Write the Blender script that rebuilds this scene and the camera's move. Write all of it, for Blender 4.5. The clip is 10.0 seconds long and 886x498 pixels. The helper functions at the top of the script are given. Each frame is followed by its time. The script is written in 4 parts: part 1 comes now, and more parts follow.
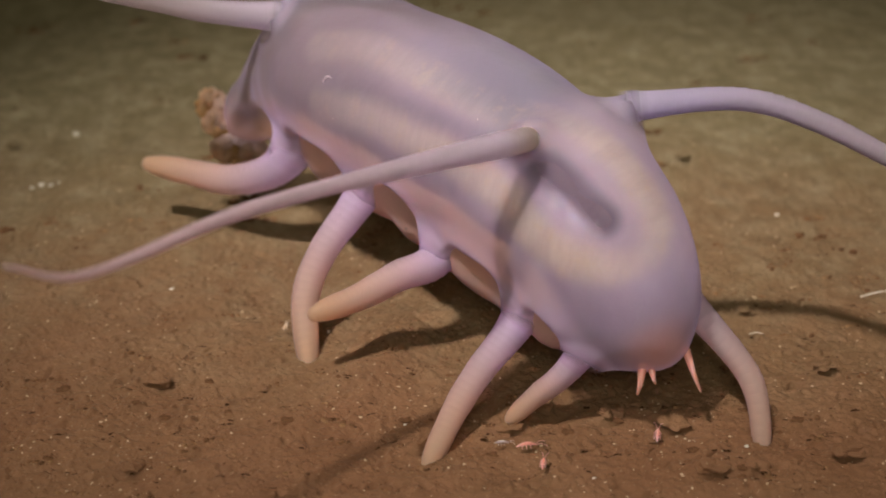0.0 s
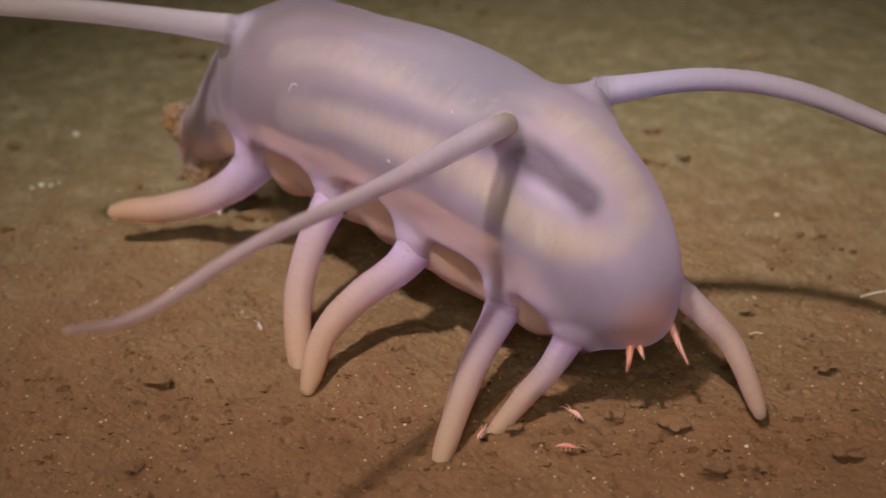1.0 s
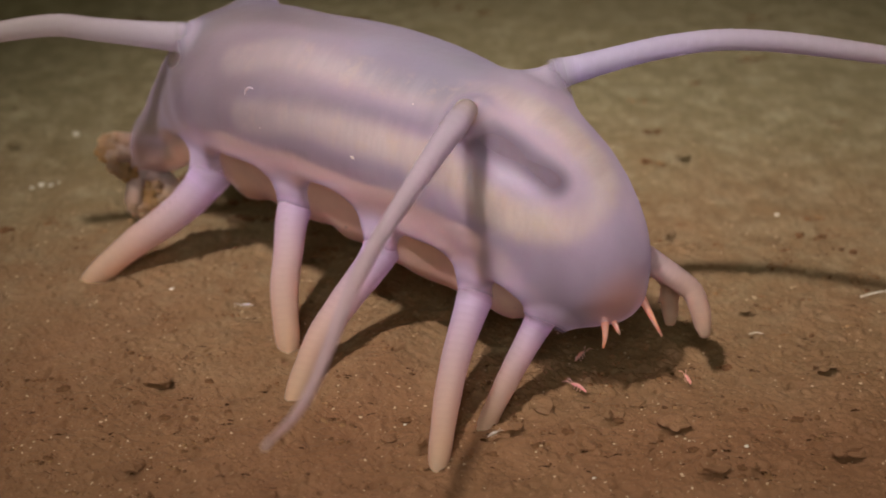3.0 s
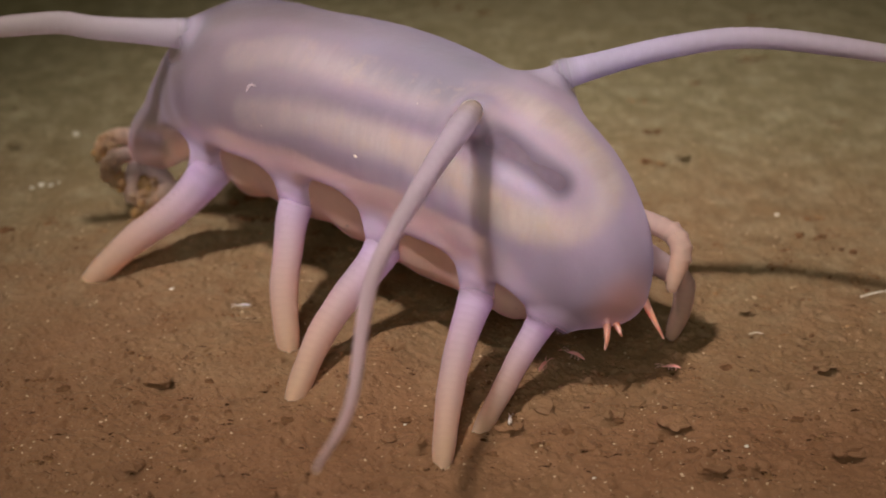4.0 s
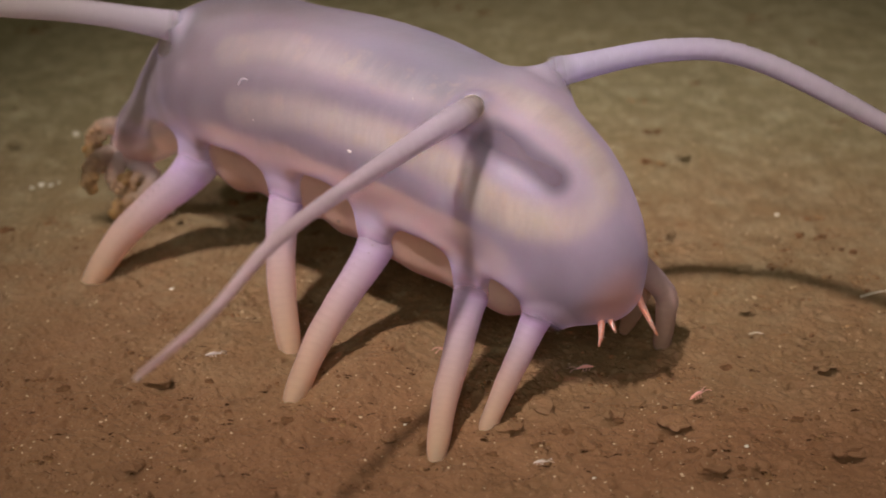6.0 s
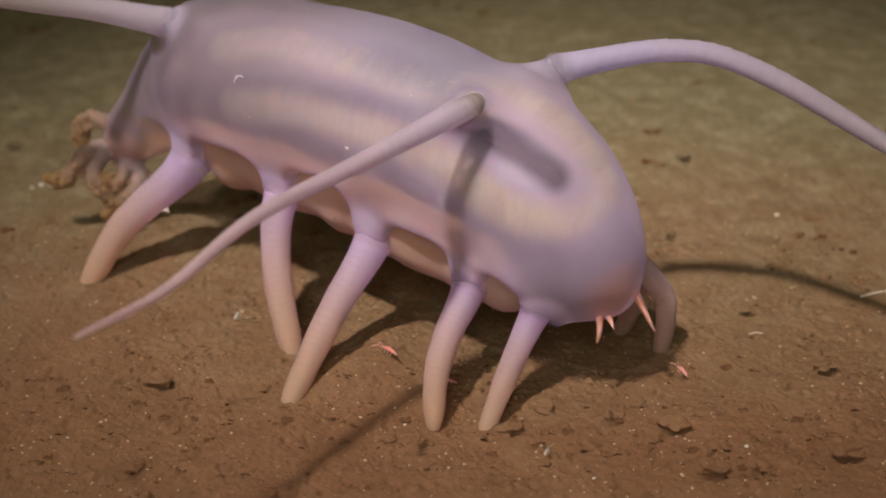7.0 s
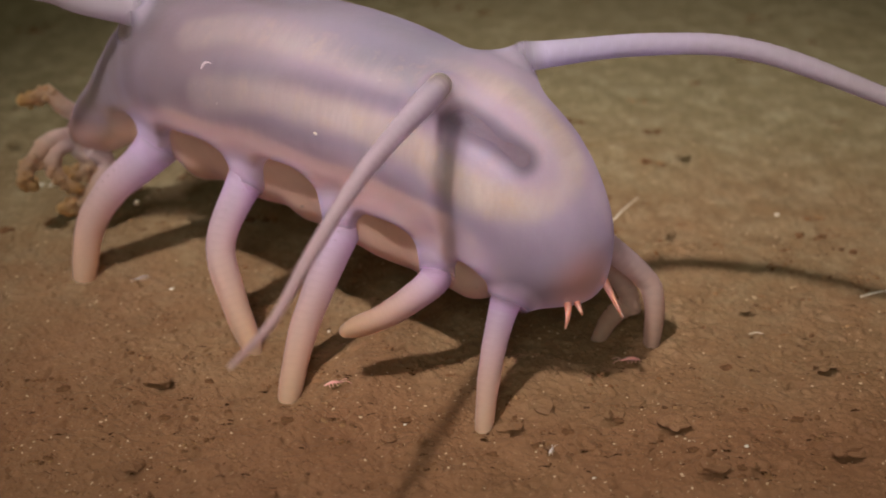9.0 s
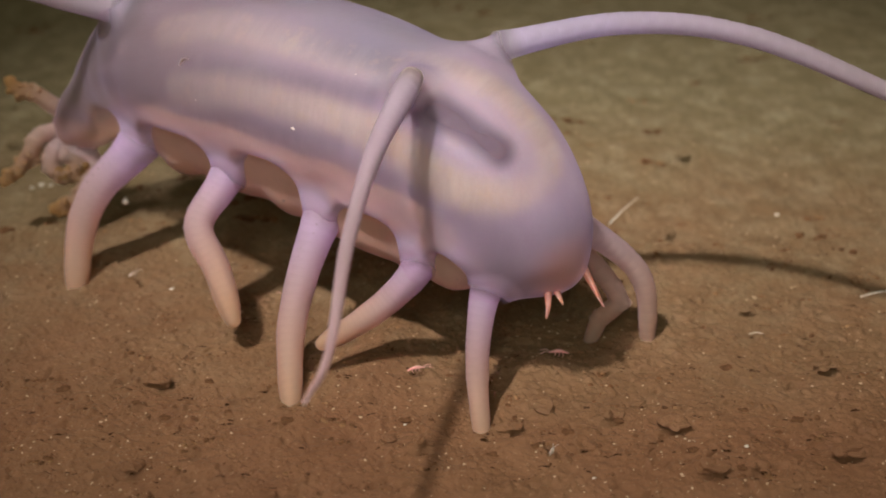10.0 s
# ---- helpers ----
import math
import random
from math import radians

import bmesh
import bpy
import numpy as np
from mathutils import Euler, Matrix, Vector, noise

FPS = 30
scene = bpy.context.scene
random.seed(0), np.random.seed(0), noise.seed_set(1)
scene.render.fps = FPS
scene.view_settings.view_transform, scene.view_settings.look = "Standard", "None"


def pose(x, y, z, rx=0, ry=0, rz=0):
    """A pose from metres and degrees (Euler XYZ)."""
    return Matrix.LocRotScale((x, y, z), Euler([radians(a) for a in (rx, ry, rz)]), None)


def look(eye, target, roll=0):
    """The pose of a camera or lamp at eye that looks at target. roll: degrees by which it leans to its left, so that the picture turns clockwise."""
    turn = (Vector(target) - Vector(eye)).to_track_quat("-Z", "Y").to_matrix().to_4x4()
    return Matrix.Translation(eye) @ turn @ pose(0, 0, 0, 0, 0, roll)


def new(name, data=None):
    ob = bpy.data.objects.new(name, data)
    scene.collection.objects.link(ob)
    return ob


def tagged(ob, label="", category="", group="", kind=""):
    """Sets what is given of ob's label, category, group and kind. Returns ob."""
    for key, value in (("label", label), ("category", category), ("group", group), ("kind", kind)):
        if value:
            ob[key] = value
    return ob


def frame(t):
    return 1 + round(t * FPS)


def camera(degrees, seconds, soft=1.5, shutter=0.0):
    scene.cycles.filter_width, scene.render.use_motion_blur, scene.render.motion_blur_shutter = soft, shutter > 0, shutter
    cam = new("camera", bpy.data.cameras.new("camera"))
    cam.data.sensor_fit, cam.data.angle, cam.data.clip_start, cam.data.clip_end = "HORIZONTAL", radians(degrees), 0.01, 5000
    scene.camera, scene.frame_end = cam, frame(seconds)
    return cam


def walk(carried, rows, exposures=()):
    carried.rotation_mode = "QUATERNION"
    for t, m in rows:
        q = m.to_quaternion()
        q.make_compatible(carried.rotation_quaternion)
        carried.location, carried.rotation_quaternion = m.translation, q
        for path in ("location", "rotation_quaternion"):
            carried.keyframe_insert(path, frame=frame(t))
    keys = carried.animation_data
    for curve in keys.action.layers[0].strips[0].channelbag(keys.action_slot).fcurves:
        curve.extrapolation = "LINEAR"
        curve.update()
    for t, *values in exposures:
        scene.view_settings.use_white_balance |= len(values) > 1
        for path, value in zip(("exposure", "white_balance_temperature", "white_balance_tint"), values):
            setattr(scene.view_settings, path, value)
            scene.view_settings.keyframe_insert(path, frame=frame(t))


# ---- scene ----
cam = camera(36.0, 10.0, soft=1.85)
EYE, AIM = (0.0, -0.3208, 0.1634), (0.0, 0.0, 0.0)
walk(cam, [(0.0, look(EYE, AIM)), (10.0, look(EYE, AIM))], exposures=[(0.0, 0.0), (10.0, 0.0)])
cam.data.dof.use_dof = True
cam.data.dof.focus_distance = 0.29
cam.data.dof.aperture_fstop = 14.0


# ---- light: the diving vehicle's lamp, an added fill, and the dim water around ----
def lamp(name, place, target, watts, colour, size, spread=180.0):
    data = bpy.data.lights.new(name, "AREA")
    data.shape, data.size, data.energy, data.color, data.spread = "DISK", size, watts, colour, radians(spread)
    ob = new(name, data)
    ob.matrix_world = look(place, target)
    return ob


KEY = Vector((-0.33, -0.42, 1.0))
lamp("key_lamp", KEY * 1.15 + Vector((0.0, -0.05, 0.03)), (0.026, 0.035, 0.0), 0.28, (1.0, 0.885, 0.81), 0.085, 19.5)
# added fill without a known source; it lifts shadows and the far mud
lamp("fill_lamp", (-0.06, -0.70, 0.50), (-0.03, 0.34, 0.0), 1.5, (0.95, 0.97, 0.85), 0.25)

world = bpy.data.worlds.new("water")
scene.world = world
world.use_nodes = True
world.node_tree.nodes["Background"].inputs["Color"].default_value = (0.46, 0.40, 0.23, 1)
world.node_tree.nodes["Background"].inputs["Strength"].default_value = 0.20


# ---- materials ----
class Nodes:
    """A short way to write node materials."""

    def __init__(self, name):
        self.mat = bpy.data.materials.new(name)
        self.mat.use_nodes = True
        self.tree = self.mat.node_tree
        self.bsdf = self.tree.nodes["Principled BSDF"]
        self.out = self.tree.nodes["Material Output"]

    def add(self, kind, **given):
        node = self.tree.nodes.new(kind)
        for key, value in given.items():
            if key.startswith("i_"):
                node.inputs[key[2:].replace("_", " ")].default_value = value
            elif key == "operation":
                node.operation = value
            elif key == "blend":
                node.blend_type = value
            elif key == "attribute":
                node.attribute_name = value
        return node

    def link(self, a, b):
        self.tree.links.new(a, b)

    still = False

    def coords(self):
        """Places in the thing's own space, or in the world for what lies still."""
        if self.still:
            return self.add("ShaderNodeNewGeometry").outputs["Position"]
        return self.add("ShaderNodeTexCoord").outputs["Object"]

    def noise(self, scale, detail=4.0, rough=0.55, where=None):
        n = self.add("ShaderNodeTexNoise", i_Scale=scale, i_Detail=detail, i_Roughness=rough)
        self.link(where or self.coords(), n.inputs["Vector"])
        return n.outputs["Fac"]

    def ramp(self, fac, stops):
        n = self.add("ShaderNodeValToRGB")
        while len(n.color_ramp.elements) < len(stops):
            n.color_ramp.elements.new(0.5)
        for e, (at, c) in zip(n.color_ramp.elements, stops):
            e.position, e.color = at, (*c, 1)
        self.link(fac, n.inputs["Fac"])
        return n.outputs["Color"]

    def mix(self, fac, a, b, blend="MIX"):
        n = self.add("ShaderNodeMixRGB", blend=blend)
        for value, slot in ((fac, "Fac"), (a, "Color1"), (b, "Color2")):
            if isinstance(value, (int, float)):
                n.inputs[slot].default_value = value
            elif isinstance(value, tuple):
                n.inputs[slot].default_value = (*value, 1)
            else:
                self.link(value, n.inputs[slot])
        return n.outputs["Color"]

    def bump(self, height, distance, strength=1.0, under=None):
        n = self.add("ShaderNodeBump", i_Distance=distance, i_Strength=strength)
        self.link(height, n.inputs["Height"])
        if under:
            self.link(under, n.inputs["Normal"])
        return n.outputs["Normal"]

    def set(self, **given):
        for key, value in given.items():
            slot = self.bsdf.inputs[key.replace("_", " ")]
            if isinstance(value, (int, float, tuple)):
                slot.default_value = (*value, 1) if isinstance(value, tuple) and len(value) == 3 and slot.type == "RGBA" else value
            else:
                self.link(value, slot)
        return self


def mud_material():
    n = Nodes("brown_mud")
    n.still = True
    big, mid, fine, dust = n.noise(9.0, 4.0), n.noise(48.0, 4.0, 0.55), n.noise(380.0, 4.0, 0.6), n.noise(1500.0, 3.0, 0.6)
    colour = n.ramp(mid, [(0.30, (0.178, 0.080, 0.036)), (0.50, (0.208, 0.098, 0.047)), (0.72, (0.244, 0.125, 0.064))])
    colour = n.mix(n.ramp(big, [(0.38, (0, 0, 0)), (0.68, (0.7, 0.7, 0.7))]), colour, (0.212, 0.118, 0.056))
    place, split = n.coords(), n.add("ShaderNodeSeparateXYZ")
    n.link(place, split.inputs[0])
    # green cast of the water over distance, painted into the mud colour along Y
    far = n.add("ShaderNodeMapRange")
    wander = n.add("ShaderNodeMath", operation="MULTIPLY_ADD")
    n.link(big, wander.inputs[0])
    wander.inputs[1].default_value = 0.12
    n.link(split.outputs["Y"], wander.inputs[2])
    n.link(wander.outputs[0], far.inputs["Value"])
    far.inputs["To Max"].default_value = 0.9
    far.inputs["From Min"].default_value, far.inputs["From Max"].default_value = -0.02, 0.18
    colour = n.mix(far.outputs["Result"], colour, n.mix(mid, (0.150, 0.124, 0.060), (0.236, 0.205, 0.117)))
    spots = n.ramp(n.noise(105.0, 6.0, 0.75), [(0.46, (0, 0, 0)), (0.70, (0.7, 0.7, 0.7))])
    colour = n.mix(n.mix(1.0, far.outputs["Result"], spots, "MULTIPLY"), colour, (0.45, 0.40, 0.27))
    pools = n.ramp(n.noise(130.0, 4.0, 0.6), [(0.34, (0.6, 0.57, 0.55)), (0.48, (1, 1, 1))])
    colour = n.mix(0.3, colour, pools, "MULTIPLY")
    colour = n.mix(0.28, colour, n.ramp(fine, [(0.30, (0.40, 0.36, 0.32)), (0.45, (0.85, 0.83, 0.80)), (0.60, (1, 1, 1))]), "MULTIPLY")
    colour = n.mix(n.ramp(dust, [(0.66, (0, 0, 0)), (0.74, (0.8, 0.8, 0.8))]), colour, (0.56, 0.42, 0.27))
    normal = n.bump(dust, 0.0005, 0.7)
    normal = n.bump(fine, 0.0009, 0.4, normal)
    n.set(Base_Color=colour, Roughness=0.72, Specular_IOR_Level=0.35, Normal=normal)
    return n.mat


SHEEN = (0.66, 0.54, 1.0)
LILAC = (0.92, 0.82, 0.985)
KNEE = (0.60, 0.47, 0.66)
HORN_LILAC = (0.85, 0.81, 0.94)
HORN_ROOT = (0.38, 0.33, 0.44)


def flesh(name, root, tip, glow=0.74, rough=0.5, sheen=0.55, clear=0.0, butt=None, fade=None):
    """Milky thin-walled flesh whose colour runs from root to tip by the mesh's own 'along'; light shines through its wall."""
    n = Nodes(name)
    along = n.add("ShaderNodeAttribute", attribute="along").outputs["Fac"]
    colour = n.ramp(along, [(0.0, butt or root), (0.22 if butt is None else 0.10, root), (0.58, tuple(0.45 * a + 0.55 * b for a, b in zip(root, tip))), (1.0, tip)])
    colour = n.mix(0.35, colour, n.ramp(n.noise(150.0, 4.0), [(0.35, (0.74, 0.70, 0.72)), (0.65, (1, 1, 1))]), "MULTIPLY")
    colour = n.mix(n.ramp(n.noise(210.0, 3.0, 0.6), [(0.69, (0, 0, 0)), (0.75, (0.55, 0.55, 0.55))]), colour, (0.25, 0.17, 0.13))
    n.set(Base_Color=colour, Roughness=rough, Specular_IOR_Level=0.18, Sheen_Weight=sheen, Sheen_Roughness=0.5, Sheen_Tint=SHEEN)
    shine, lit = n.add("ShaderNodeBsdfTranslucent"), n.add("ShaderNodeMixShader", i_Fac=glow)
    n.link(colour, shine.inputs["Color"])
    n.link(n.bsdf.outputs[0], lit.inputs[1])
    n.link(shine.outputs[0], lit.inputs[2])
    see, mixed = n.add("ShaderNodeBsdfTransparent"), n.add("ShaderNodeMixShader", i_Fac=1 - clear)
    if fade:
        # the limb's head melts into the skin of the body
        n.link(n.ramp(along, [(fade[0], (0, 0, 0)), (fade[1], (1 - clear,) * 3)]), mixed.inputs["Fac"])
    n.link(see.outputs[0], mixed.inputs[1])
    n.link(lit.outputs[0], mixed.inputs[2])
    n.link(mixed.outputs[0], n.out.inputs["Surface"])
    return n.mat


def skin_material():
    n = Nodes("clear_lilac_skin")
    blotch = n.noise(70.0, 4.0)
    colour = n.ramp(blotch, [(0.3, (0.59, 0.475, 0.66)), (0.7, (0.69, 0.57, 0.77))])
    # tan-lilac head end, with haze and weaker light put into its darker colour
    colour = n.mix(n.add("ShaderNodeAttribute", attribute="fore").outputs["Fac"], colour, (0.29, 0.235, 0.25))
    pink = n.add("ShaderNodeAttribute", attribute="pink").outputs["Fac"]
    sole = n.add("ShaderNodeAttribute", attribute="sole").outputs["Fac"]
    limb = n.add("ShaderNodeAttribute", attribute="limb").outputs["Fac"]
    colour = n.mix(n.add("ShaderNodeAttribute", attribute="gut").outputs["Fac"], colour, (0.89, 0.745, 0.68))
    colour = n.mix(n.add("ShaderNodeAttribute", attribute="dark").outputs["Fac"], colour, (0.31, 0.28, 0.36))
    colour = n.mix(n.add("ShaderNodeAttribute", attribute="back").outputs["Fac"], colour, (0.31, 0.30, 0.40))
    colour = n.mix(sole, colour, (0.80, 0.50, 0.38))
    colour = n.mix(pink, colour, (0.82, 0.55, 0.60))
    colour = n.mix(n.add("ShaderNodeAttribute", attribute="vent").outputs["Fac"], colour, (1.0, 0.52, 0.45))
    colour = n.mix(limb, colour, KNEE)
    fold = n.add("ShaderNodeMapping")
    fold.inputs["Scale"].default_value = (330.0, 80.0, 80.0)
    n.link(n.coords(), fold.inputs["Vector"])
    striped = n.mix(1.0, colour, n.ramp(n.noise(1.0, 3.0, 0.6, fold.outputs[0]), [(0.34, (0.62, 0.59, 0.64)), (0.62, (1.08, 1.06, 1.06))]), "MULTIPLY")
    inner = n.mix(1.0, n.add("ShaderNodeAttribute", attribute="dark").outputs["Fac"], n.add("ShaderNodeAttribute", attribute="gut").outputs["Fac"], "ADD")
    colour = n.mix(n.mix(1.0, inner, (0.42, 0.42, 0.42), "MULTIPLY"), colour, striped)
    curds = n.mix(1.0, n.add("ShaderNodeAttribute", attribute="gut").outputs["Fac"], n.ramp(n.noise(190.0, 4.0, 0.6), [(0.52, (0, 0, 0)), (0.66, (0.4, 0.4, 0.4))]), "MULTIPLY")
    colour = n.mix(curds, colour, (0.88, 0.66, 0.46))
    colour = n.mix(n.add("ShaderNodeAttribute", attribute="horn").outputs["Fac"], colour, HORN_ROOT)
    n.set(Base_Color=colour, Roughness=0.5, Subsurface_Weight=0.6, Subsurface_Radius=(1.0, 0.85, 0.85), Subsurface_Scale=0.0022,
          Specular_IOR_Level=0.15, Sheen_Weight=0.55, Sheen_Roughness=0.5, Sheen_Tint=SHEEN, Normal=n.bump(n.noise(90.0, 5.0, 0.6), 0.0016, 0.35))
    clear, mixed = n.add("ShaderNodeBsdfTransparent"), n.add("ShaderNodeMixShader")
    clear.inputs["Color"].default_value = (0.98, 0.94, 0.98, 1)
    n.link(n.add("ShaderNodeAttribute", attribute="milk").outputs["Fac"], mixed.inputs["Fac"])
    n.link(clear.outputs[0], mixed.inputs[1])
    shine, lit = n.add("ShaderNodeBsdfTranslucent"), n.add("ShaderNodeMixShader", i_Fac=0.14)
    n.link(colour, shine.inputs["Color"])
    n.link(n.bsdf.outputs[0], lit.inputs[1])
    n.link(shine.outputs[0], lit.inputs[2])
    n.link(lit.outputs[0], mixed.inputs[2])
    n.link(mixed.outputs[0], n.out.inputs["Surface"])
    return n.mat


def cavity_material():
    n = Nodes("mauve_cavity_and_cream_gut")
    gut = n.add("ShaderNodeAttribute", attribute="gut").outputs["Fac"]
    dim = n.ramp(n.noise(60.0, 4.0), [(0.3, (0.36, 0.28, 0.36)), (0.7, (0.47, 0.38, 0.47))])
    cream = n.ramp(n.noise(240.0, 3.0), [(0.35, (0.76, 0.64, 0.58)), (0.6, (0.86, 0.76, 0.71))])
    fold = n.add("ShaderNodeMapping")
    fold.inputs["Scale"].default_value = (900.0, 70.0, 70.0)
    n.link(n.coords(), fold.inputs["Vector"])
    colour = n.mix(gut, dim, cream)
    colour = n.mix(0.45, colour, n.ramp(n.noise(1.0, 3.0, 0.5, fold.outputs[0]), [(0.35, (0.62, 0.60, 0.62)), (0.62, (1, 1, 1))]), "MULTIPLY")
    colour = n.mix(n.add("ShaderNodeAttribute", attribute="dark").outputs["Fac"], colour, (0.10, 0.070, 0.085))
    patch = n.add("ShaderNodeAttribute", attribute="patch").outputs["Fac"]
    flecks = n.mix(1.0, patch, n.ramp(n.noise(560.0, 4.0), [(0.40, (0, 0, 0)), (0.50, (1, 1, 1))]), "MULTIPLY")
    colour = n.mix(flecks, colour, (0.90, 0.88, 1.0))
    n.set(Base_Color=colour, Roughness=0.5, Subsurface_Weight=1.0, Subsurface_Radius=(1.0, 0.8, 0.6), Subsurface_Scale=0.0018, Specular_IOR_Level=0.0)
    shine, lit = n.add("ShaderNodeBsdfTranslucent"), n.add("ShaderNodeMixShader", i_Fac=0.45)
    n.link(colour, shine.inputs["Color"])
    n.link(n.bsdf.outputs[0], lit.inputs[1])
    n.link(shine.outputs[0], lit.inputs[2])
    n.link(lit.outputs[0], n.out.inputs["Surface"])
    return n.mat


def plain(name, colour, rough=0.5, scatter=0.0, vary=0.25, scale=150.0, shine=0.5):
    n = Nodes(name)
    c = n.mix(vary, colour, n.ramp(n.noise(scale, 4.0), [(0.3, (0.4, 0.38, 0.36)), (0.7, (1, 1, 1))]), "MULTIPLY")
    n.set(Base_Color=c, Roughness=rough, Specular_IOR_Level=shine)
    if scatter:
        n.set(Subsurface_Weight=1.0, Subsurface_Radius=(1.0, 0.8, 0.6), Subsurface_Scale=scatter)
    return n.mat


def crumb_material():
    """Crumbs of mud, each of its own shade from near black to tan."""
    n = Nodes("mud_crumb")
    n.still = True
    own = n.add("ShaderNodeNewGeometry").outputs["Random Per Island"]
    colour = n.ramp(own, [(0.0, (0.10, 0.05, 0.023)), (0.45, (0.16, 0.078, 0.036)), (0.75, (0.21, 0.11, 0.052)), (1.0, (0.34, 0.21, 0.11))])
    colour = n.mix(0.5, colour, n.ramp(n.noise(900.0, 3.0), [(0.35, (0.45, 0.42, 0.40)), (0.6, (1, 1, 1))]), "MULTIPLY")
    n.set(Base_Color=colour, Roughness=0.85, Specular_IOR_Level=0.1, Normal=n.bump(n.noise(1600.0, 3.0), 0.0004, 0.7))
    return n.mat


MUD = mud_material()
SKIN = skin_material()
LEG = flesh("milky_leg_flesh", LILAC, (0.92, 0.745, 0.56), clear=0.05, fade=(0.05, 0.21))
FAR_LEG = flesh("dim_leg_flesh", (0.93, 0.83, 0.90), (0.88, 0.72, 0.60), clear=0.15)
HORN = flesh("lilac_papilla_flesh", HORN_LILAC, (0.80, 0.73, 0.78), clear=0.06, fade=(0.02, 0.09))
MIST = flesh("dim_papilla_flesh", (0.86, 0.81, 0.88), (0.77, 0.71, 0.70), clear=0.3, fade=(0.02, 0.09))
WHIP = flesh("pink_tipped_papilla_flesh", (0.88, 0.82, 0.90), (0.97, 0.84, 0.84), butt=(0.72, 0.63, 0.47), clear=0.04)
SOLE = flesh("tan_sole_flesh", (0.95, 0.63, 0.47), (0.92, 0.68, 0.55), glow=0.45, sheen=0.35)
INNER = cavity_material()
TAN = flesh("tan_tentacle_flesh", (0.90, 0.80, 0.82), (0.64, 0.44, 0.21), sheen=0.2, clear=0.08)
PINK = plain("pink_flesh", (0.80, 0.40, 0.34), 0.4, 0.0015)
RED = plain("red_crustacean_shell", (0.88, 0.42, 0.40), 0.35, 0.0008)
GLINT = plain("lilac_glint_ridge", (0.60, 0.50, 0.58), 0.5, 0.0015)
PALE = plain("pale_flesh", (0.80, 0.68, 0.66), 0.4, 0.0015)
CRUMB = crumb_material()
# near-black colour that stands in for the shade inside cracks and crevices
DARK = plain("black_shade_flake", (0.055, 0.025, 0.011), 0.95, 0.0, 0.5, 900.0, 0.0)
CLOD = plain("dark_mud_clod", (0.165, 0.082, 0.039), 0.9, 0.0, 0.7, 900.0, 0.1)
SHELL = plain("white_shell_grit", (0.80, 0.76, 0.68), 0.4)
GRIT = plain("buff_grit", (0.58, 0.44, 0.30), 0.5)


# ---- mesh tools ----
def mesh_object(name, verts, faces, material, parent=None, label="", along=None, smooth=True):
    me = bpy.data.meshes.new(name)
    me.from_pydata([tuple(v) for v in verts], [], [tuple(f) for f in faces])
    me.materials.append(material)
    if smooth:
        me.polygons.foreach_set("use_smooth", [True] * len(me.polygons))
    if along is not None:
        me.attributes.new("along", "FLOAT", "POINT").data.foreach_set("value", [float(a) for a in along])
    me.update()
    ob = new(name, me)
    ob.parent = parent
    if label:
        ob["label"] = label
    return ob


def smin(a, b, k):
    h = np.clip(0.5 + 0.5 * (b - a) / k, 0, 1)
    return b + (a - b) * h - k * h * (1 - h)


def soft_step(x, a, b):
    s = np.clip((x - a) / (b - a), 0, 1)
    return s * s * (3 - 2 * s)


def cone_field(p, a, b, ra, rb):
    """Distance to a rounded cone from a to b."""
    a, b = np.asarray(a, float), np.asarray(b, float)
    ab = b - a
    h = np.clip((p - a) @ ab / (ab @ ab), 0, 1)
    return np.linalg.norm(p - a - h[..., None] * ab, axis=-1) - (ra + (rb - ra) * h)


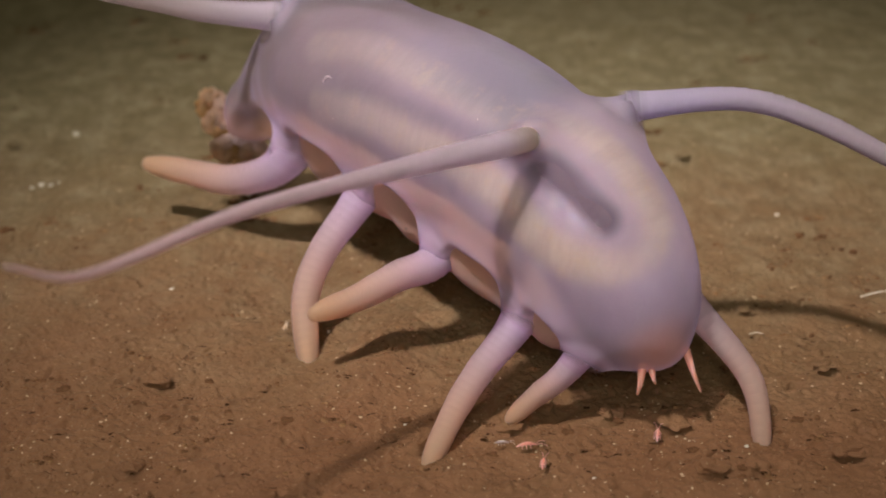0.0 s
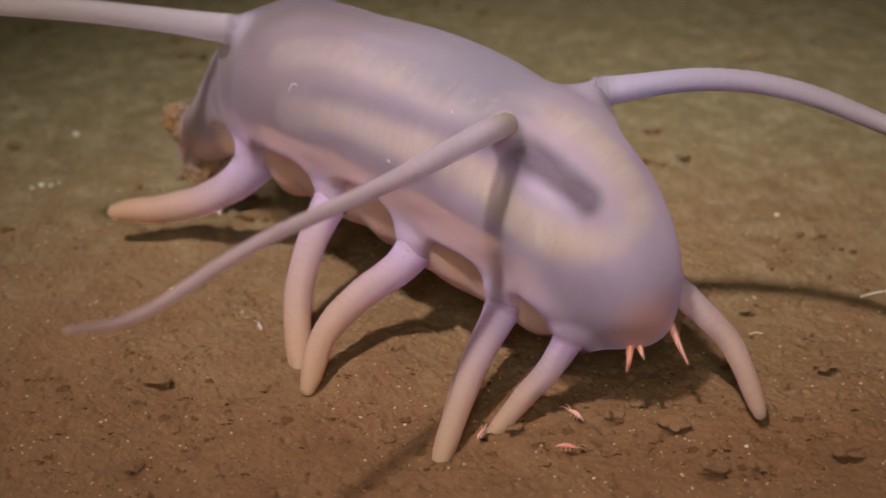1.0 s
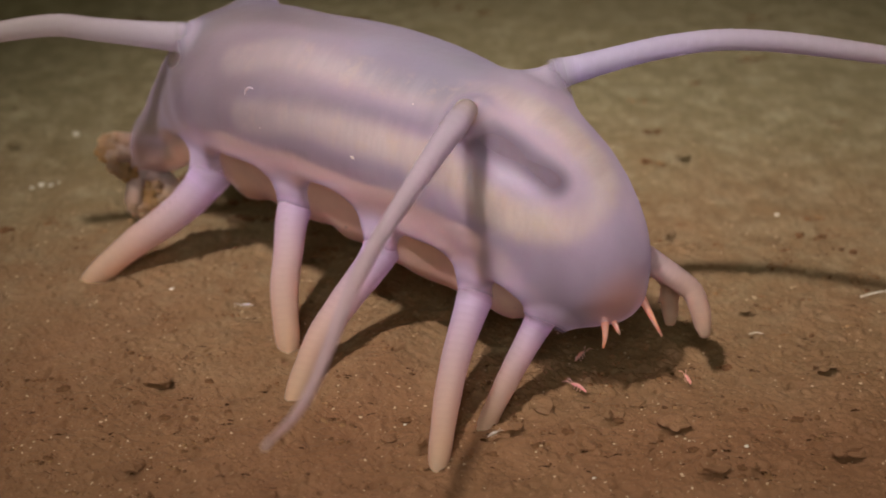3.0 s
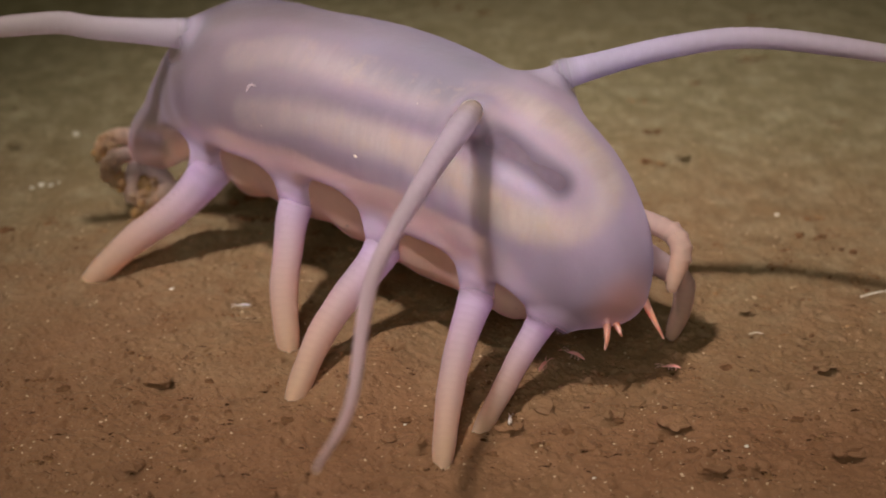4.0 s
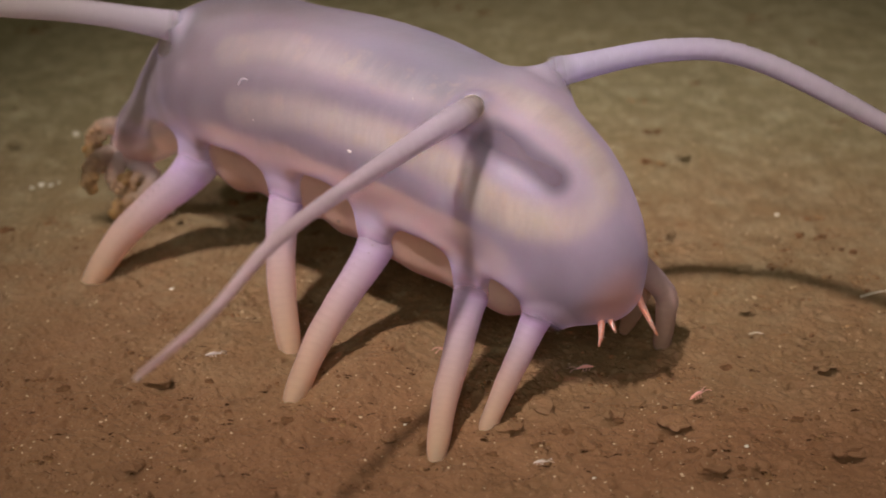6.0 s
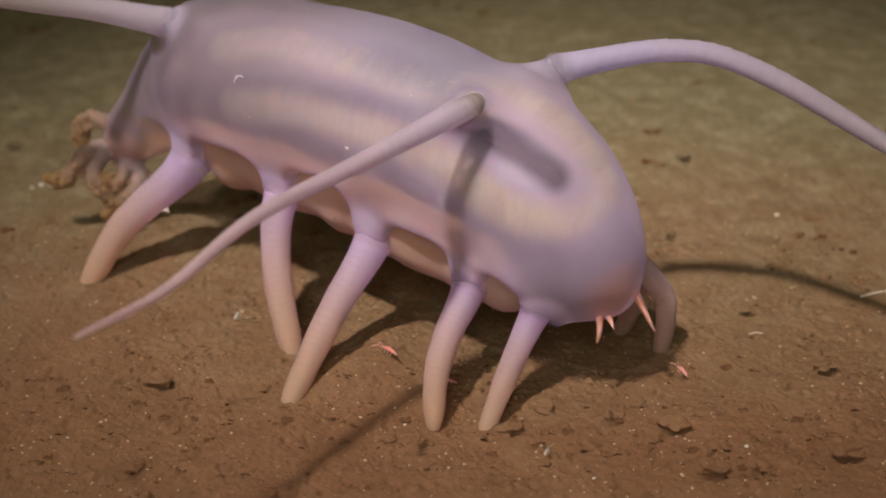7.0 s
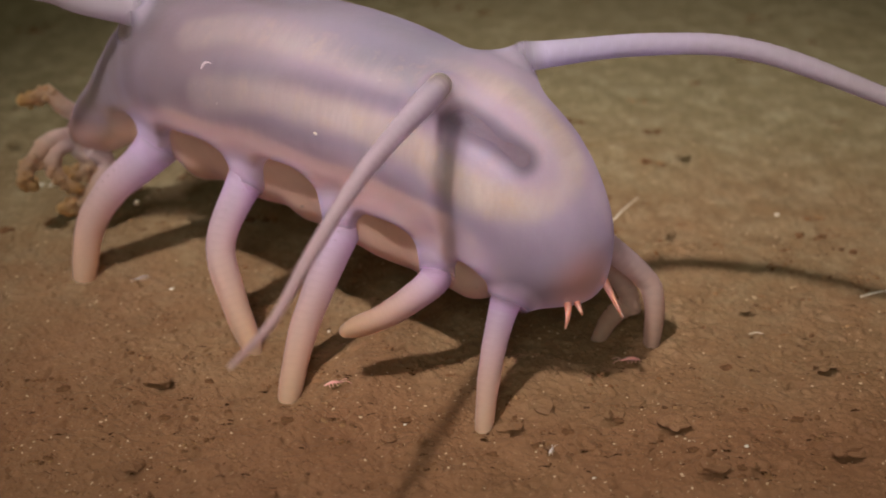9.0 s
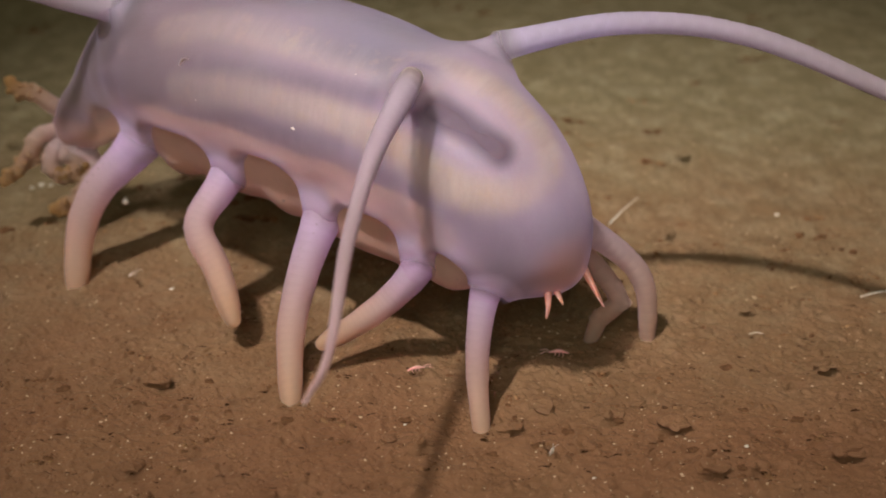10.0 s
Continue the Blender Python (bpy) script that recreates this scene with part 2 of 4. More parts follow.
def skin_mesh(field, low, high, step):
    """The zero surface of a distance field as vertices and quads (surface nets). Millimetres."""
    axes = [np.arange(l, h + step, step) for l, h in zip(low, high)]
    grid = np.stack(np.meshgrid(*axes, indexing="ij"), -1)
    f = field(grid)
    n = f.shape
    total, count = np.zeros((n[0] - 1, n[1] - 1, n[2] - 1, 3)), np.zeros((n[0] - 1, n[1] - 1, n[2] - 1))
    corners = [(i, j, k) for i in (0, 1) for j in (0, 1) for k in (0, 1)]

    def corner(c):
        return f[c[0]:n[0] - 1 + c[0], c[1]:n[1] - 1 + c[1], c[2]:n[2] - 1 + c[2]]

    for c in corners:
        for axis in range(3):
            if c[axis]:
                continue
            d = tuple(v + (axis == i) for i, v in enumerate(c))
            fa, fb = corner(c), corner(d)
            cross = (fa < 0) != (fb < 0)
            s = np.where(cross, fa / np.where(cross, fa - fb, 1), 0)
            at = np.zeros(total.shape) + np.array(c, float)
            at[..., axis] += s
            total += at * cross[..., None]
            count += cross
    live = count > 0
    index = np.full(live.shape, -1)
    index[live] = np.arange(live.sum())
    base = np.stack(np.meshgrid(*[a[:-1] for a in axes], indexing="ij"), -1)
    verts = (base + total / np.maximum(count, 1)[..., None] * step)[live]
    faces = []
    for axis in range(3):
        u, v = (axis + 1) % 3, (axis + 2) % 3
        cut = [slice(1, -1)] * 3
        cut[axis] = slice(0, -1)
        nxt = list(cut)
        nxt[axis] = slice(1, None)
        fa, fb = f[tuple(cut)], f[tuple(nxt)]
        for flip in (False, True):
            where = np.argwhere((fa < 0) & (fb >= 0) if not flip else (fa >= 0) & (fb < 0))
            where[:, u] += 1
            where[:, v] += 1
            quads = []
            for du, dv in ((-1, -1), (0, -1), (0, 0), (-1, 0)):
                w = where.copy()
                w[:, u] += du
                w[:, v] += dv
                quads.append(index[w[:, 0], w[:, 1], w[:, 2]])
            q = np.stack(quads, -1)
            faces.append(q[:, ::-1] if flip else q)
    faces = np.concatenate(faces)
    return verts, faces[(faces >= 0).all(1)]


def relax(verts, faces, times):
    """Smooth a quad mesh: each vertex moves towards the mean of its neighbours."""
    ends = np.concatenate([faces[:, [i, (i + 1) % 4]] for i in range(4)])
    ends = np.concatenate([ends, ends[:, ::-1]])
    count = np.bincount(ends[:, 0], minlength=len(verts))[:, None]
    for _ in range(times):
        mean = np.stack([np.bincount(ends[:, 0], verts[ends[:, 1], k], len(verts)) for k in range(3)], -1) / np.maximum(count, 1)
        verts = verts * 0.45 + mean * 0.55
    return verts


def spline(points, steps=12):
    """A smooth line through points (Catmull-Rom)."""
    p = [np.asarray(q, float) for q in points]
    p = [2 * p[0] - p[1], *p, 2 * p[-1] - p[-2]]
    line = []
    for a, b, c, d in zip(p, p[1:], p[2:], p[3:]):
        for i in range(steps):
            t = i / steps
            line.append(0.5 * (2 * b + (c - a) * t + (2 * a - 5 * b + 4 * c - d) * t * t + (3 * b - a - 3 * c + d) * t ** 3))
    return np.array([*line, p[-2]])


def evenly(line, n):
    """n + 1 points at equal steps along a line."""
    s = np.concatenate([[0], np.cumsum(np.linalg.norm(np.diff(line, axis=0), axis=1))])
    at = np.linspace(0, s[-1], n + 1)
    return np.stack([np.interp(at, s, line[:, k]) for k in range(3)], -1)


def tube(points, radii, sides=12, caps=(True, True)):
    """Vertices, faces and the share along, of a tube with rounded ends round a line."""
    pts = np.asarray(points, float)
    tang = np.gradient(pts, axis=0)
    tang /= np.linalg.norm(tang, axis=1)[:, None] + 1e-12
    ref = np.array([0.31, 0.52, 0.79])
    rings = []
    for i, (p, t, r) in enumerate(zip(pts, tang, radii)):
        ref = ref - t * (ref @ t)
        ref /= np.linalg.norm(ref)
        side = np.cross(t, ref)
        share = i / (len(pts) - 1)
        if i == 0 and caps[0]:
            rings += [(p - t * r * math.cos(a), r * math.sin(a), ref, side, 0.0) for a in (0.35, 0.75, 1.15)]
        rings.append((p, r, ref, side, share))
        if i == len(pts) - 1 and caps[1]:
            rings += [(p + t * r * math.cos(a), r * math.sin(a), ref, side, 1.0) for a in (1.15, 0.75, 0.35)]
    verts, along = [], []
    for p, r, a, b, s in rings:
        for k in range(sides):
            w = 2 * math.pi * k / sides
            verts.append(p + r * (math.cos(w) * a + math.sin(w) * b))
            along.append(s)
    faces = [(i * sides + k, i * sides + (k + 1) % sides, (i + 1) * sides + (k + 1) % sides, (i + 1) * sides + k)
             for i in range(len(rings) - 1) for k in range(sides)]
    faces += [tuple(range(sides))[::-1]] * caps[0] + [tuple(range((len(rings) - 1) * sides, len(rings) * sides))] * caps[1]
    return verts, faces, along


MM = 0.001


def lump(radius, squash, seed, shake=0.28):
    """An uneven little stone: a shaken icosphere."""
    bm = bmesh.new()
    bmesh.ops.create_icosphere(bm, subdivisions=1, radius=radius)
    rng = random.Random(seed)
    for q in bm.verts:
        q.co *= rng.uniform(1 - shake, 1 + shake)
        q.co.z *= squash
    verts, faces = [tuple(q.co) for q in bm.verts], [tuple(w.index for w in q.verts) for q in bm.faces]
    bm.free()
    return verts, faces

# ---- the sea floor ----
# small hollows with a crumb at their rim: x, y, width, in millimetres
PITS = [(-62, -68, 1.6), (-61, -100, 1.8), (82, -95, 2.0), (48, -85, 2.0), (54, -101, 1.5), (62, -101, 1.5), (-4, -91, 1.8), (73, -34, 1.5), (87, -60, 1.6), (-65, -76, 1.2), (-50, -93, 1.3), (35, -81, 1.8), (-69, -84, 1.0), (-84, -68, 1.0), (-27, -83, 1.0), (-10, -85, 1.0), (78, -70, 1.3), (45, -60, 1.2), (73, 57, 2.4), (61, 5, 2.2), (44, -24, 1.8), (-132, 65, 2.4)]
MOUNDS = [(-11, -49), (18, -61), (-18, -61), (-67, 4), (-94, 57)]


def floor_height(x, y):
    """Height of the mud: long swells, lumps, crumbs and hollows, in metres."""
    p = Vector((x, y, 0.0))
    h = 0.0016 * noise.noise(p * 14.0) + 0.0011 * noise.noise(p * 45.0 + Vector((3, 1, 0)))
    h += 0.0006 * noise.noise(p * 130.0) + 0.00034 * noise.noise(p * 330.0 + Vector((0, 7, 0))) + 0.00030 * noise.noise(p * 800.0)
    calm = min(max((y + 0.03) / 0.08, 0.0), 1.0)
    rough = (0.5 + 0.5 * noise.noise(p * 20.0 + Vector((2, 8, 1)))) * (1 - 0.75 * calm)
    wide = Vector((x * 120.0 + 11, y * 210.0 + 4, 2.0))
    pit = noise.noise(wide + 0.6 * noise.noise_vector(p * 300.0))
    if pit > 0.40:
        h -= min(0.016 * (pit - 0.40), 0.0014) * (0.35 + rough) * (1 - 0.6 * calm)
    crumb = noise.noise(p * 420.0 + Vector((5, 9, 2)))
    if crumb > 0.30:
        h += 0.0032 * (crumb - 0.30) * rough
    for px, py, w in PITS:
        dx, dy = x * 1000 - px, y * 1000 - py
        if abs(dx) < 12 and abs(dy) < 12:
            h -= 0.0034 * math.exp(-(dx * dx / (1.3 * w * w) + dy * dy / (w * w * 0.14)))
            h += 0.0012 * math.exp(-((dx + 0.5) ** 2 + (dy - w) ** 2) / (w * w * 0.5))
    for px, py in MOUNDS:
        r2 = (x * 1000 - px) ** 2 + (y * 1000 - py) ** 2
        if r2 < 900:
            h += 0.0030 * math.exp(-r2 / 90)
    return h


def graded(fine_low, fine_high, step, reach):
    line = list(np.arange(fine_low, fine_high + step, step))
    for sign in (-1, 1):
        at, gap = (fine_low, step) if sign < 0 else (line[-1], step)
        more = []
        while abs(at) < reach:
            gap *= 1.018 if -0.2 < at < 0.35 else 1.35
            at += sign * gap
            more.append(at)
        line = more[::-1] + line if sign < 0 else line + more
    return line


def sea_floor():
    xs, ys = graded(-0.125, 0.125, 0.00036, 40.0), graded(-0.116, -0.02, 0.00027, 40.0)
    verts = [(x, y, floor_height(x, y) if abs(x) < 1 and abs(y) < 1 else 0.0) for y in ys for x in xs]
    w = len(xs)
    faces = [(j * w + i, j * w + i + 1, (j + 1) * w + i + 1, (j + 1) * w + i) for j in range(len(ys) - 1) for i in range(w - 1)]
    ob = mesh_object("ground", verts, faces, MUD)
    return tagged(ob, "brown muddy sea floor with crumbs and small pits", "sea floor", kind="structure")


sea_floor()

# ---- the sea pig ----
pig = tagged(new("sea_pig"), "translucent lilac sea pig with long papillae walking on mud", "sea cucumber")
pig.empty_display_size = 0.02
HEADING = -50.7
BODY_ROWS = [
    (0, 3.0, -48.0, 42.0, 0.0, 0.0, 0.0),
    (0.5, 0.6, -45.1, 41.1, -0.4, -0.5, 2.6),
    (1, -2.7, -44.0, 41.1, -2.2, -1.4, 5.3),
    (1.5, -6.7, -42.3, 41.3, -3.4, -2.4, 7.6),
    (2, -10.8, -41.8, 41.9, -3.3, -3.5, 9.0),
    (2.5, -11.2, -41.5, 41.5, -2.9, -3.7, 9.9),
    (4, -10.4, -42.1, 42.0, -2.1, -2.8, 10.4),
    (5, -11.3, -42.6, 42.7, -2.1, -2.1, 10.8),
    (7, -12.5, -42.3, 43.9, -1.9, -1.4, 12.7),
    (8, -14.8, -41.8, 44.9, -2.7, -0.4, 13.7),
    (8.5, -16.9, -41.3, 45.9, -2.6, -0.2, 14.2),
    (9, -19.5, -41.8, 46.9, -2.5, -0.4, 14.0),
    (9.5, -22.1, -41.6, 47.8, -2.3, -0.6, 14.0),
    (10, -24.2, -40.9, 48.0, -2.0, -1.8, 14.1),
]
# stations of the body's axis: x towards the tail, z up, radius; millimetres
AXIS = [(-81.4, -1.6, 10.7), (-59.3, 5.5, 20.3), (-35.0, 5.5, 21.4), (-12.0, 5.0, 21.7), (10.8, 2.2, 20.8), (29.5, -3.0, 20.2),
        (39.8, -12.4, 17.6), (48.6, -19.3, 9.4)]
MID = 11.0
# where the limbs leave the body
ROOTS = {"a": (-61.3, 0.0, -10.0), "b": (-29.2, 0.0, -9.2), "c": (-1.8, -1.0, -14.2), "d": (24.6, -1.0, -20.1), "e": (42.0, 0.0, -22.9),
         "f": (44, 23, -17), "g": (30, 28, -12), "h": (4, 29, -9), "i": (-24, 29, -6), "j": (-55, 27, -7)}
HORNS = {"pn": ((24.8, -1, 18.0), (26.8, -7.8, 18.4)), "pf": ((26.5, 20, 19), (31.5, 25, 21.6)), "fn": ((-63, 0, 20.9), (-67.9, -6.2, 21.4)), "ff": ((-64, 22, 21), (-66, 24, 30))}


def axis_at(x):
    return np.array([x, MID, np.interp(x, [a[0] for a in AXIS], [a[1] for a in AXIS])])


STATIONS = spline(AXIS, 4)


def trunk_field(p):
    """The barrel of the body, a little flatter on the far flank towards the stern."""
    d, p = None, p.copy()
    side = p[..., 1] - MID
    p[..., 1] += np.maximum(side, 0) * 0.24 * soft_step(p[..., 0], 0, 34)
    for (xa, za, ra), (xb, zb, rb) in zip(STATIONS, STATIONS[1:]):
        c = cone_field(p, (xa, MID, za), (xb, MID, zb), ra + 0.4, rb + 0.4)
        d = c if d is None else np.minimum(d, c)
    return d


# the way in which each leg leaves the flank
LEAVE = {"a": (-0.39, -0.52, -0.75), "b": (0.09, -0.70, -0.70), "c": (-0.08, -0.76, -0.63), "d": (0.04, -0.74, -0.65), "e": (-0.10, -0.52, -0.84),
         "f": (0.57, 0.27, -0.70), "g": (0.58, 0.30, -0.65), "h": (0, 0.55, -0.83), "i": (0, 0.55, -0.83), "j": (0, 0.55, -0.83)}
HEAD = ((-74, 10, -2), (-90, 5, -12), (-97, 4, -18))


THICK = {"a": 4.4, "b": 3.7, "c": 3.7, "d": 3.3, "e": 2.8, "f": 2.9, "g": 2.4, "h": 3.4, "i": 3.4, "j": 3.4}


# where the near legs bend down, a little out from their roots
KNEES = {"a": (-65.4, -4.8, -16.9), "b": (-29.4, -6.4, -15.7), "c": (-1.4, -6.4, -20.0), "d": (25.5, -5.3, -24.2), "e": (41.3, -2.2, -26.1)}


# the tops of the arches between neighbouring legs, from the head on
ARCHES = [(-43, -6, -4.1), (-14, -6, -3.9), (14.5, -6, -12.3), (38, -6, -16.5)]


def margin_field(p):
    """The fleshy edge along each flank: an arch from leg to leg."""
    d = None
    for row, side in (("abcde", -1), ("jihgf", 1)):
        for m, n, (x, y, z) in zip(row, row[1:], ARCHES):
            a, b = np.array(ROOTS[m], float) + np.array(LEAVE[m]) * 1.5, np.array(ROOTS[n], float) + np.array(LEAVE[n]) * 1.5
            top = np.array((x, y if side < 0 else 2 * MID - y, z))
            bow = evenly(spline([a, a * 0.42 + top * 0.58 + [0, side * 0.6, 0.8], top, b * 0.42 + top * 0.58 + [0, side * 0.6, 0.8], b]), 8)
            for i in range(8):
                c = cone_field(p, bow[i], bow[i + 1], 1.5, 1.5)
                d = c if d is None else np.minimum(d, c)
    return d


def body_field(p):
    d = trunk_field(p)
    d = smin(d, cone_field(p, HEAD[0], HEAD[1], 13.0, 8.0), 8.0)
    d = smin(d, cone_field(p, HEAD[1], HEAD[2], 8.0, 6.5), 4.0)
    d = smin(d, margin_field(p), 8.0)
    for x, z, half, r in ((-72, -11, 1.0, 6.0), (-45.5, -13.2, 3.5, 9.0), (-15.5, -12.6, 1.5, 8.0), (12, -20.4, 2.0, 8.0), (34.5, -21.7, 0.3, 5.0)):
        # an open arch between two legs
        c = np.hypot(np.maximum(np.abs(p[..., 0] - x) - half, 0), np.minimum(p[..., 2] - z, 0) * 0.3 + np.maximum(p[..., 2] - z, 0)) - r
        d = -smin(-d, np.maximum(c, p[..., 1] - 5.0), 2.5)
    for name, r in ROOTS.items():
        r, way = np.array(r, float), np.array(LEAVE[name], float)
        r0 = THICK[name]
        inner = axis_at(r[0]) + np.array([0, 0, -2.0])
        d = smin(d, cone_field(p, r + (inner - r) * 0.25, np.array(KNEES.get(name, r + way * 6.0)), r0 + 0.6, r0 * 0.9), 6.0)
    return horn_flare(p, d)


def horn_flare(p, d):
    for name, (at, to) in HORNS.items():
        at, to = np.array(at, float), np.array(to, float)
        if name == "pn":
            d = smin(d, cone_field(p, at + (axis_at(at[0]) - at) * 0.35, at + (to - at) * 0.25, 3.4, 2.3), 8.0)
            d = smin(d, cone_field(p, at, to, 2.3, 2.0), 4.0)
        else:
            d = smin(d, cone_field(p, at + (axis_at(at[0]) - at) * 0.3, at * 0.4 + to * 0.6, 8.5, 2.75 if name == "pf" else 3.3), 7.0)
    return d


def add_value(ob, name, values):
    ob.data.attributes.new(name, "FLOAT", "POINT").data.foreach_set("value", np.asarray(values, np.float32))


verts, faces = skin_mesh(body_field, (-116, -24, -46), (72, 48, 44), 1.0)
verts = relax(verts, faces, 7)
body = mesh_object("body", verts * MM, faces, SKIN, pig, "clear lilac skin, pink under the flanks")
low = np.interp(verts[:, 0], [a[0] for a in AXIS], [a[1] for a in AXIS]) - verts[:, 2]
stern = np.linalg.norm(verts - np.array([57, 6, -21]), axis=1)
reach = np.min([cone_field(verts, np.array(r) + np.array(LEAVE[n]) * 1, np.array(r) + np.array(LEAVE[n]) * 12, THICK[n] + 0.8, THICK[n] + 0.4) for n, r in ROOTS.items()], axis=0)
limb = 1 - soft_step(reach, 1.8, 7.5)
horn = 1 - soft_step(np.min([cone_field(verts, np.array(at) * 0.6 + np.array(to) * 0.4, to, 2.6, 2.0) for name, (at, to) in HORNS.items() if name != "pn"], axis=0), 0.5, 8.0)
limb = np.maximum(limb, 0.6 * (1 - soft_step(margin_field(verts), 1.0, 4.0)))
under = soft_step(low, 7, 15) * (1 - limb) * (1 - soft_step(verts[:, 0], 28, 40))
add_value(body, "limb", limb)
add_value(body, "horn", horn)
add_value(body, "sole", under)
add_value(body, "pink", np.clip(0.75 * soft_step(low, -3, 9) * (1 - soft_step(verts[:, 0], 12, 42)) * soft_step(verts[:, 0], -75, -56) * (1 - limb) * (1 - 0.6 * under), 0, 1))
add_value(body, "vent", 0.9 * (1 - soft_step(stern, 1, 12)))
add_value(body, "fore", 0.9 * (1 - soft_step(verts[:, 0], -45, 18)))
back = 0.9 * soft_step(-low, 13, 19) * (0.1 + 0.9 * soft_step(verts[:, 0], -35, 12)) * (1 - soft_step(verts[:, 0], 14, 32))
add_value(body, "back", back)
milk = 0.46 + 0.14 * back + 0.15 * soft_step(verts[:, 0], 46, 55) + 0.30 * soft_step(low, 4, 12) * (0.35 + 0.65 * soft_step(verts[:, 0], -80, -62))
milk -= 0.28 * (1 - soft_step(cone_field(verts, (29, -2, 13), (43, 1, 5), 2.0, 2.2), 0.0, 3.5))
milk = np.maximum.reduce([milk, 0.95 * limb, 0.9 * horn])
for n, knee in KNEES.items():
    root, knee = np.array(ROOTS[n], float), np.array(knee, float)
    way = (knee - root) / np.linalg.norm(knee - root)
    beside = cone_field(verts, root, knee + way * 3, THICK[n] + 0.6, THICK[n] + 0.6)
    milk *= 1 - soft_step((verts - knee) @ way, -5.5, 0.5) * (1 - soft_step(beside, 1.5, 4.0))
for n, (at, to) in HORNS.items():
    if n != "pn":
        at, to = np.array(at, float), np.array(to, float)
        end, way = at * 0.4 + to * 0.6, (to - at) / np.linalg.norm(to - at)
        milk *= 1 - soft_step((verts - end) @ way, -3.0, 2.0) * (1 - soft_step(cone_field(verts, at, end + way * 3, 3.6, 3.6), 1.5, 4.0))
add_value(body, "milk", milk)


def sole_field(p):
    """The crawling sole, which sags between the two rows of legs."""
    d = None
    stations = [(-64, -9, 6.0), (-52, -11.0, 8.5), (-28, -11.5, 9.0), (2, -17.0, 8.8), (22, -20.5, 8.4), (31, -21.5, 7.8), (36, -20, 6.0)]
    for y, up in ((MID - 6, 0), (MID + 5, 0), (MID - 7, 6), (MID + 6, 6), (MID - 7, 10)):
        for (xa, za, ra), (xb, zb, rb) in zip(stations, stations[1:]):
            c = cone_field(p, (xa, y, za + up), (xb, y, zb + up), ra, rb)
            d = c if d is None else smin(d, c, 3.0)
    folds = np.sin(p[..., 0] * 0.42 + np.sin(p[..., 0] * 0.13 + 1.0) * 1.5) * np.cos(p[..., 1] * 0.21 + 0.4)
    return d + 0.5 * folds * soft_step(-p[..., 2], 12, 20)


sv, sf = skin_mesh(sole_field, (-80, -10, -42), (66, 32, 6), 1.3)
sole_part = mesh_object("sole", sv * MM, sf, SOLE, pig, "sagging tan sole under the body")
add_value(sole_part, "along", soft_step(sv[:, 0], 0, 50))

# the gut: one long loop under the skin
LOOP = [(-44, -4, 19), (-31, -1, 21), (-13, -1, 21), (4, 0, 19), (16, 2, 17.5), (25, 6, 17), (35, 9, 14), (43, 10, 9), (47.5, 10, 4), (49, 7, -1), (47, 1, -3),
        (42, -4, -2), (34, -7, 1), (24, -7, 6), (15, -7, 8), (5, -8, 10), (-4, -8, 10), (-16, -8, 11), (-37, -9, 8)]
line = evenly(spline(LOOP), 160)


def cavity_field(p):
    """The inner body, a little under the skin."""
    return trunk_field(p) + 4.4


verts, faces = skin_mesh(cavity_field, (-90, -20, -34), (62, 40, 34), 1.2)


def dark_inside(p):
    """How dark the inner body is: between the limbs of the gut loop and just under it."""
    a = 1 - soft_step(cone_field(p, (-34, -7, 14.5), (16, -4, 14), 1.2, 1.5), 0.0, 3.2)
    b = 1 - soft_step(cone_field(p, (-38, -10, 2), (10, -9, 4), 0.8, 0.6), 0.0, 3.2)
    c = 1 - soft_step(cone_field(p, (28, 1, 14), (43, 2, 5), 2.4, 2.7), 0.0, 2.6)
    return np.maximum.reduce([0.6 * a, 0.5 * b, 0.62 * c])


skin_points = np.array([q.co for q in body.data.vertices]) / MM
shade = np.min(np.linalg.norm(skin_points[:, None, :] - line[None, ::2, :], axis=2), axis=1)
xs = skin_points[:, 0]
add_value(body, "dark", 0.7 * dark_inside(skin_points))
add_value(body, "gut", 0.85 * (1 - soft_step(shade, 2.2, 6.1)) * np.interp(xs, [-50, -25, 10, 40], [0.15, 0.4, 0.75, 1.0]))
cavity = mesh_object("body_cavity", verts * MM, faces, INNER, pig, "dim mauve inner body with a cream gut loop")
near = np.min(np.linalg.norm(verts[:, None, :] - line[None, :, :], axis=2), axis=1)
add_value(cavity, "gut", (1 - soft_step(near, 2.8, 6.2)) * np.interp(verts[:, 0], [-50, -25, 10, 40], [0.2, 0.5, 0.8, 1.0]))

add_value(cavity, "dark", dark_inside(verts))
add_value(cavity, "patch", 1 - soft_step(cone_field(verts, (29, -3.5, 8.8), (43, -1.5, 2.6), 0.3, 0.9), 0.3, 2.6))

# small pale lumps, modelled in place of white highlight flecks on the flank
for at, r in (((-31.2, -10.6, 7.0), 0.3), ((-1.7, -10.4, 5.6), 0.7), ((10.8, -3.3, 17.8), 0.35), ((37.0, -7.6, -12.2), 0.45)):
    v, f = lump(r * MM, 0.8, r)
    mesh_object("fleck_lump", [Vector(q) + Vector(at) * MM for q in v], f, PALE, pig, "small pale lump modelled for a white highlight fleck")

# a small curved pale ridge that stands for a glint on the flank
bow = [(-35.0 + 2.0 * math.cos(a), -8.9 + 0.25 * math.sin(a), 13.6 + 1.9 * math.sin(a)) for a in (1.2, 1.9, 2.6, 3.3, 4.0, 4.7, 5.4)]
v, f, a = tube(evenly(spline(bow), 16) * MM, [0.34 * math.sin(0.3 + 2.5 * k / 16) * MM for k in range(17)], 8)
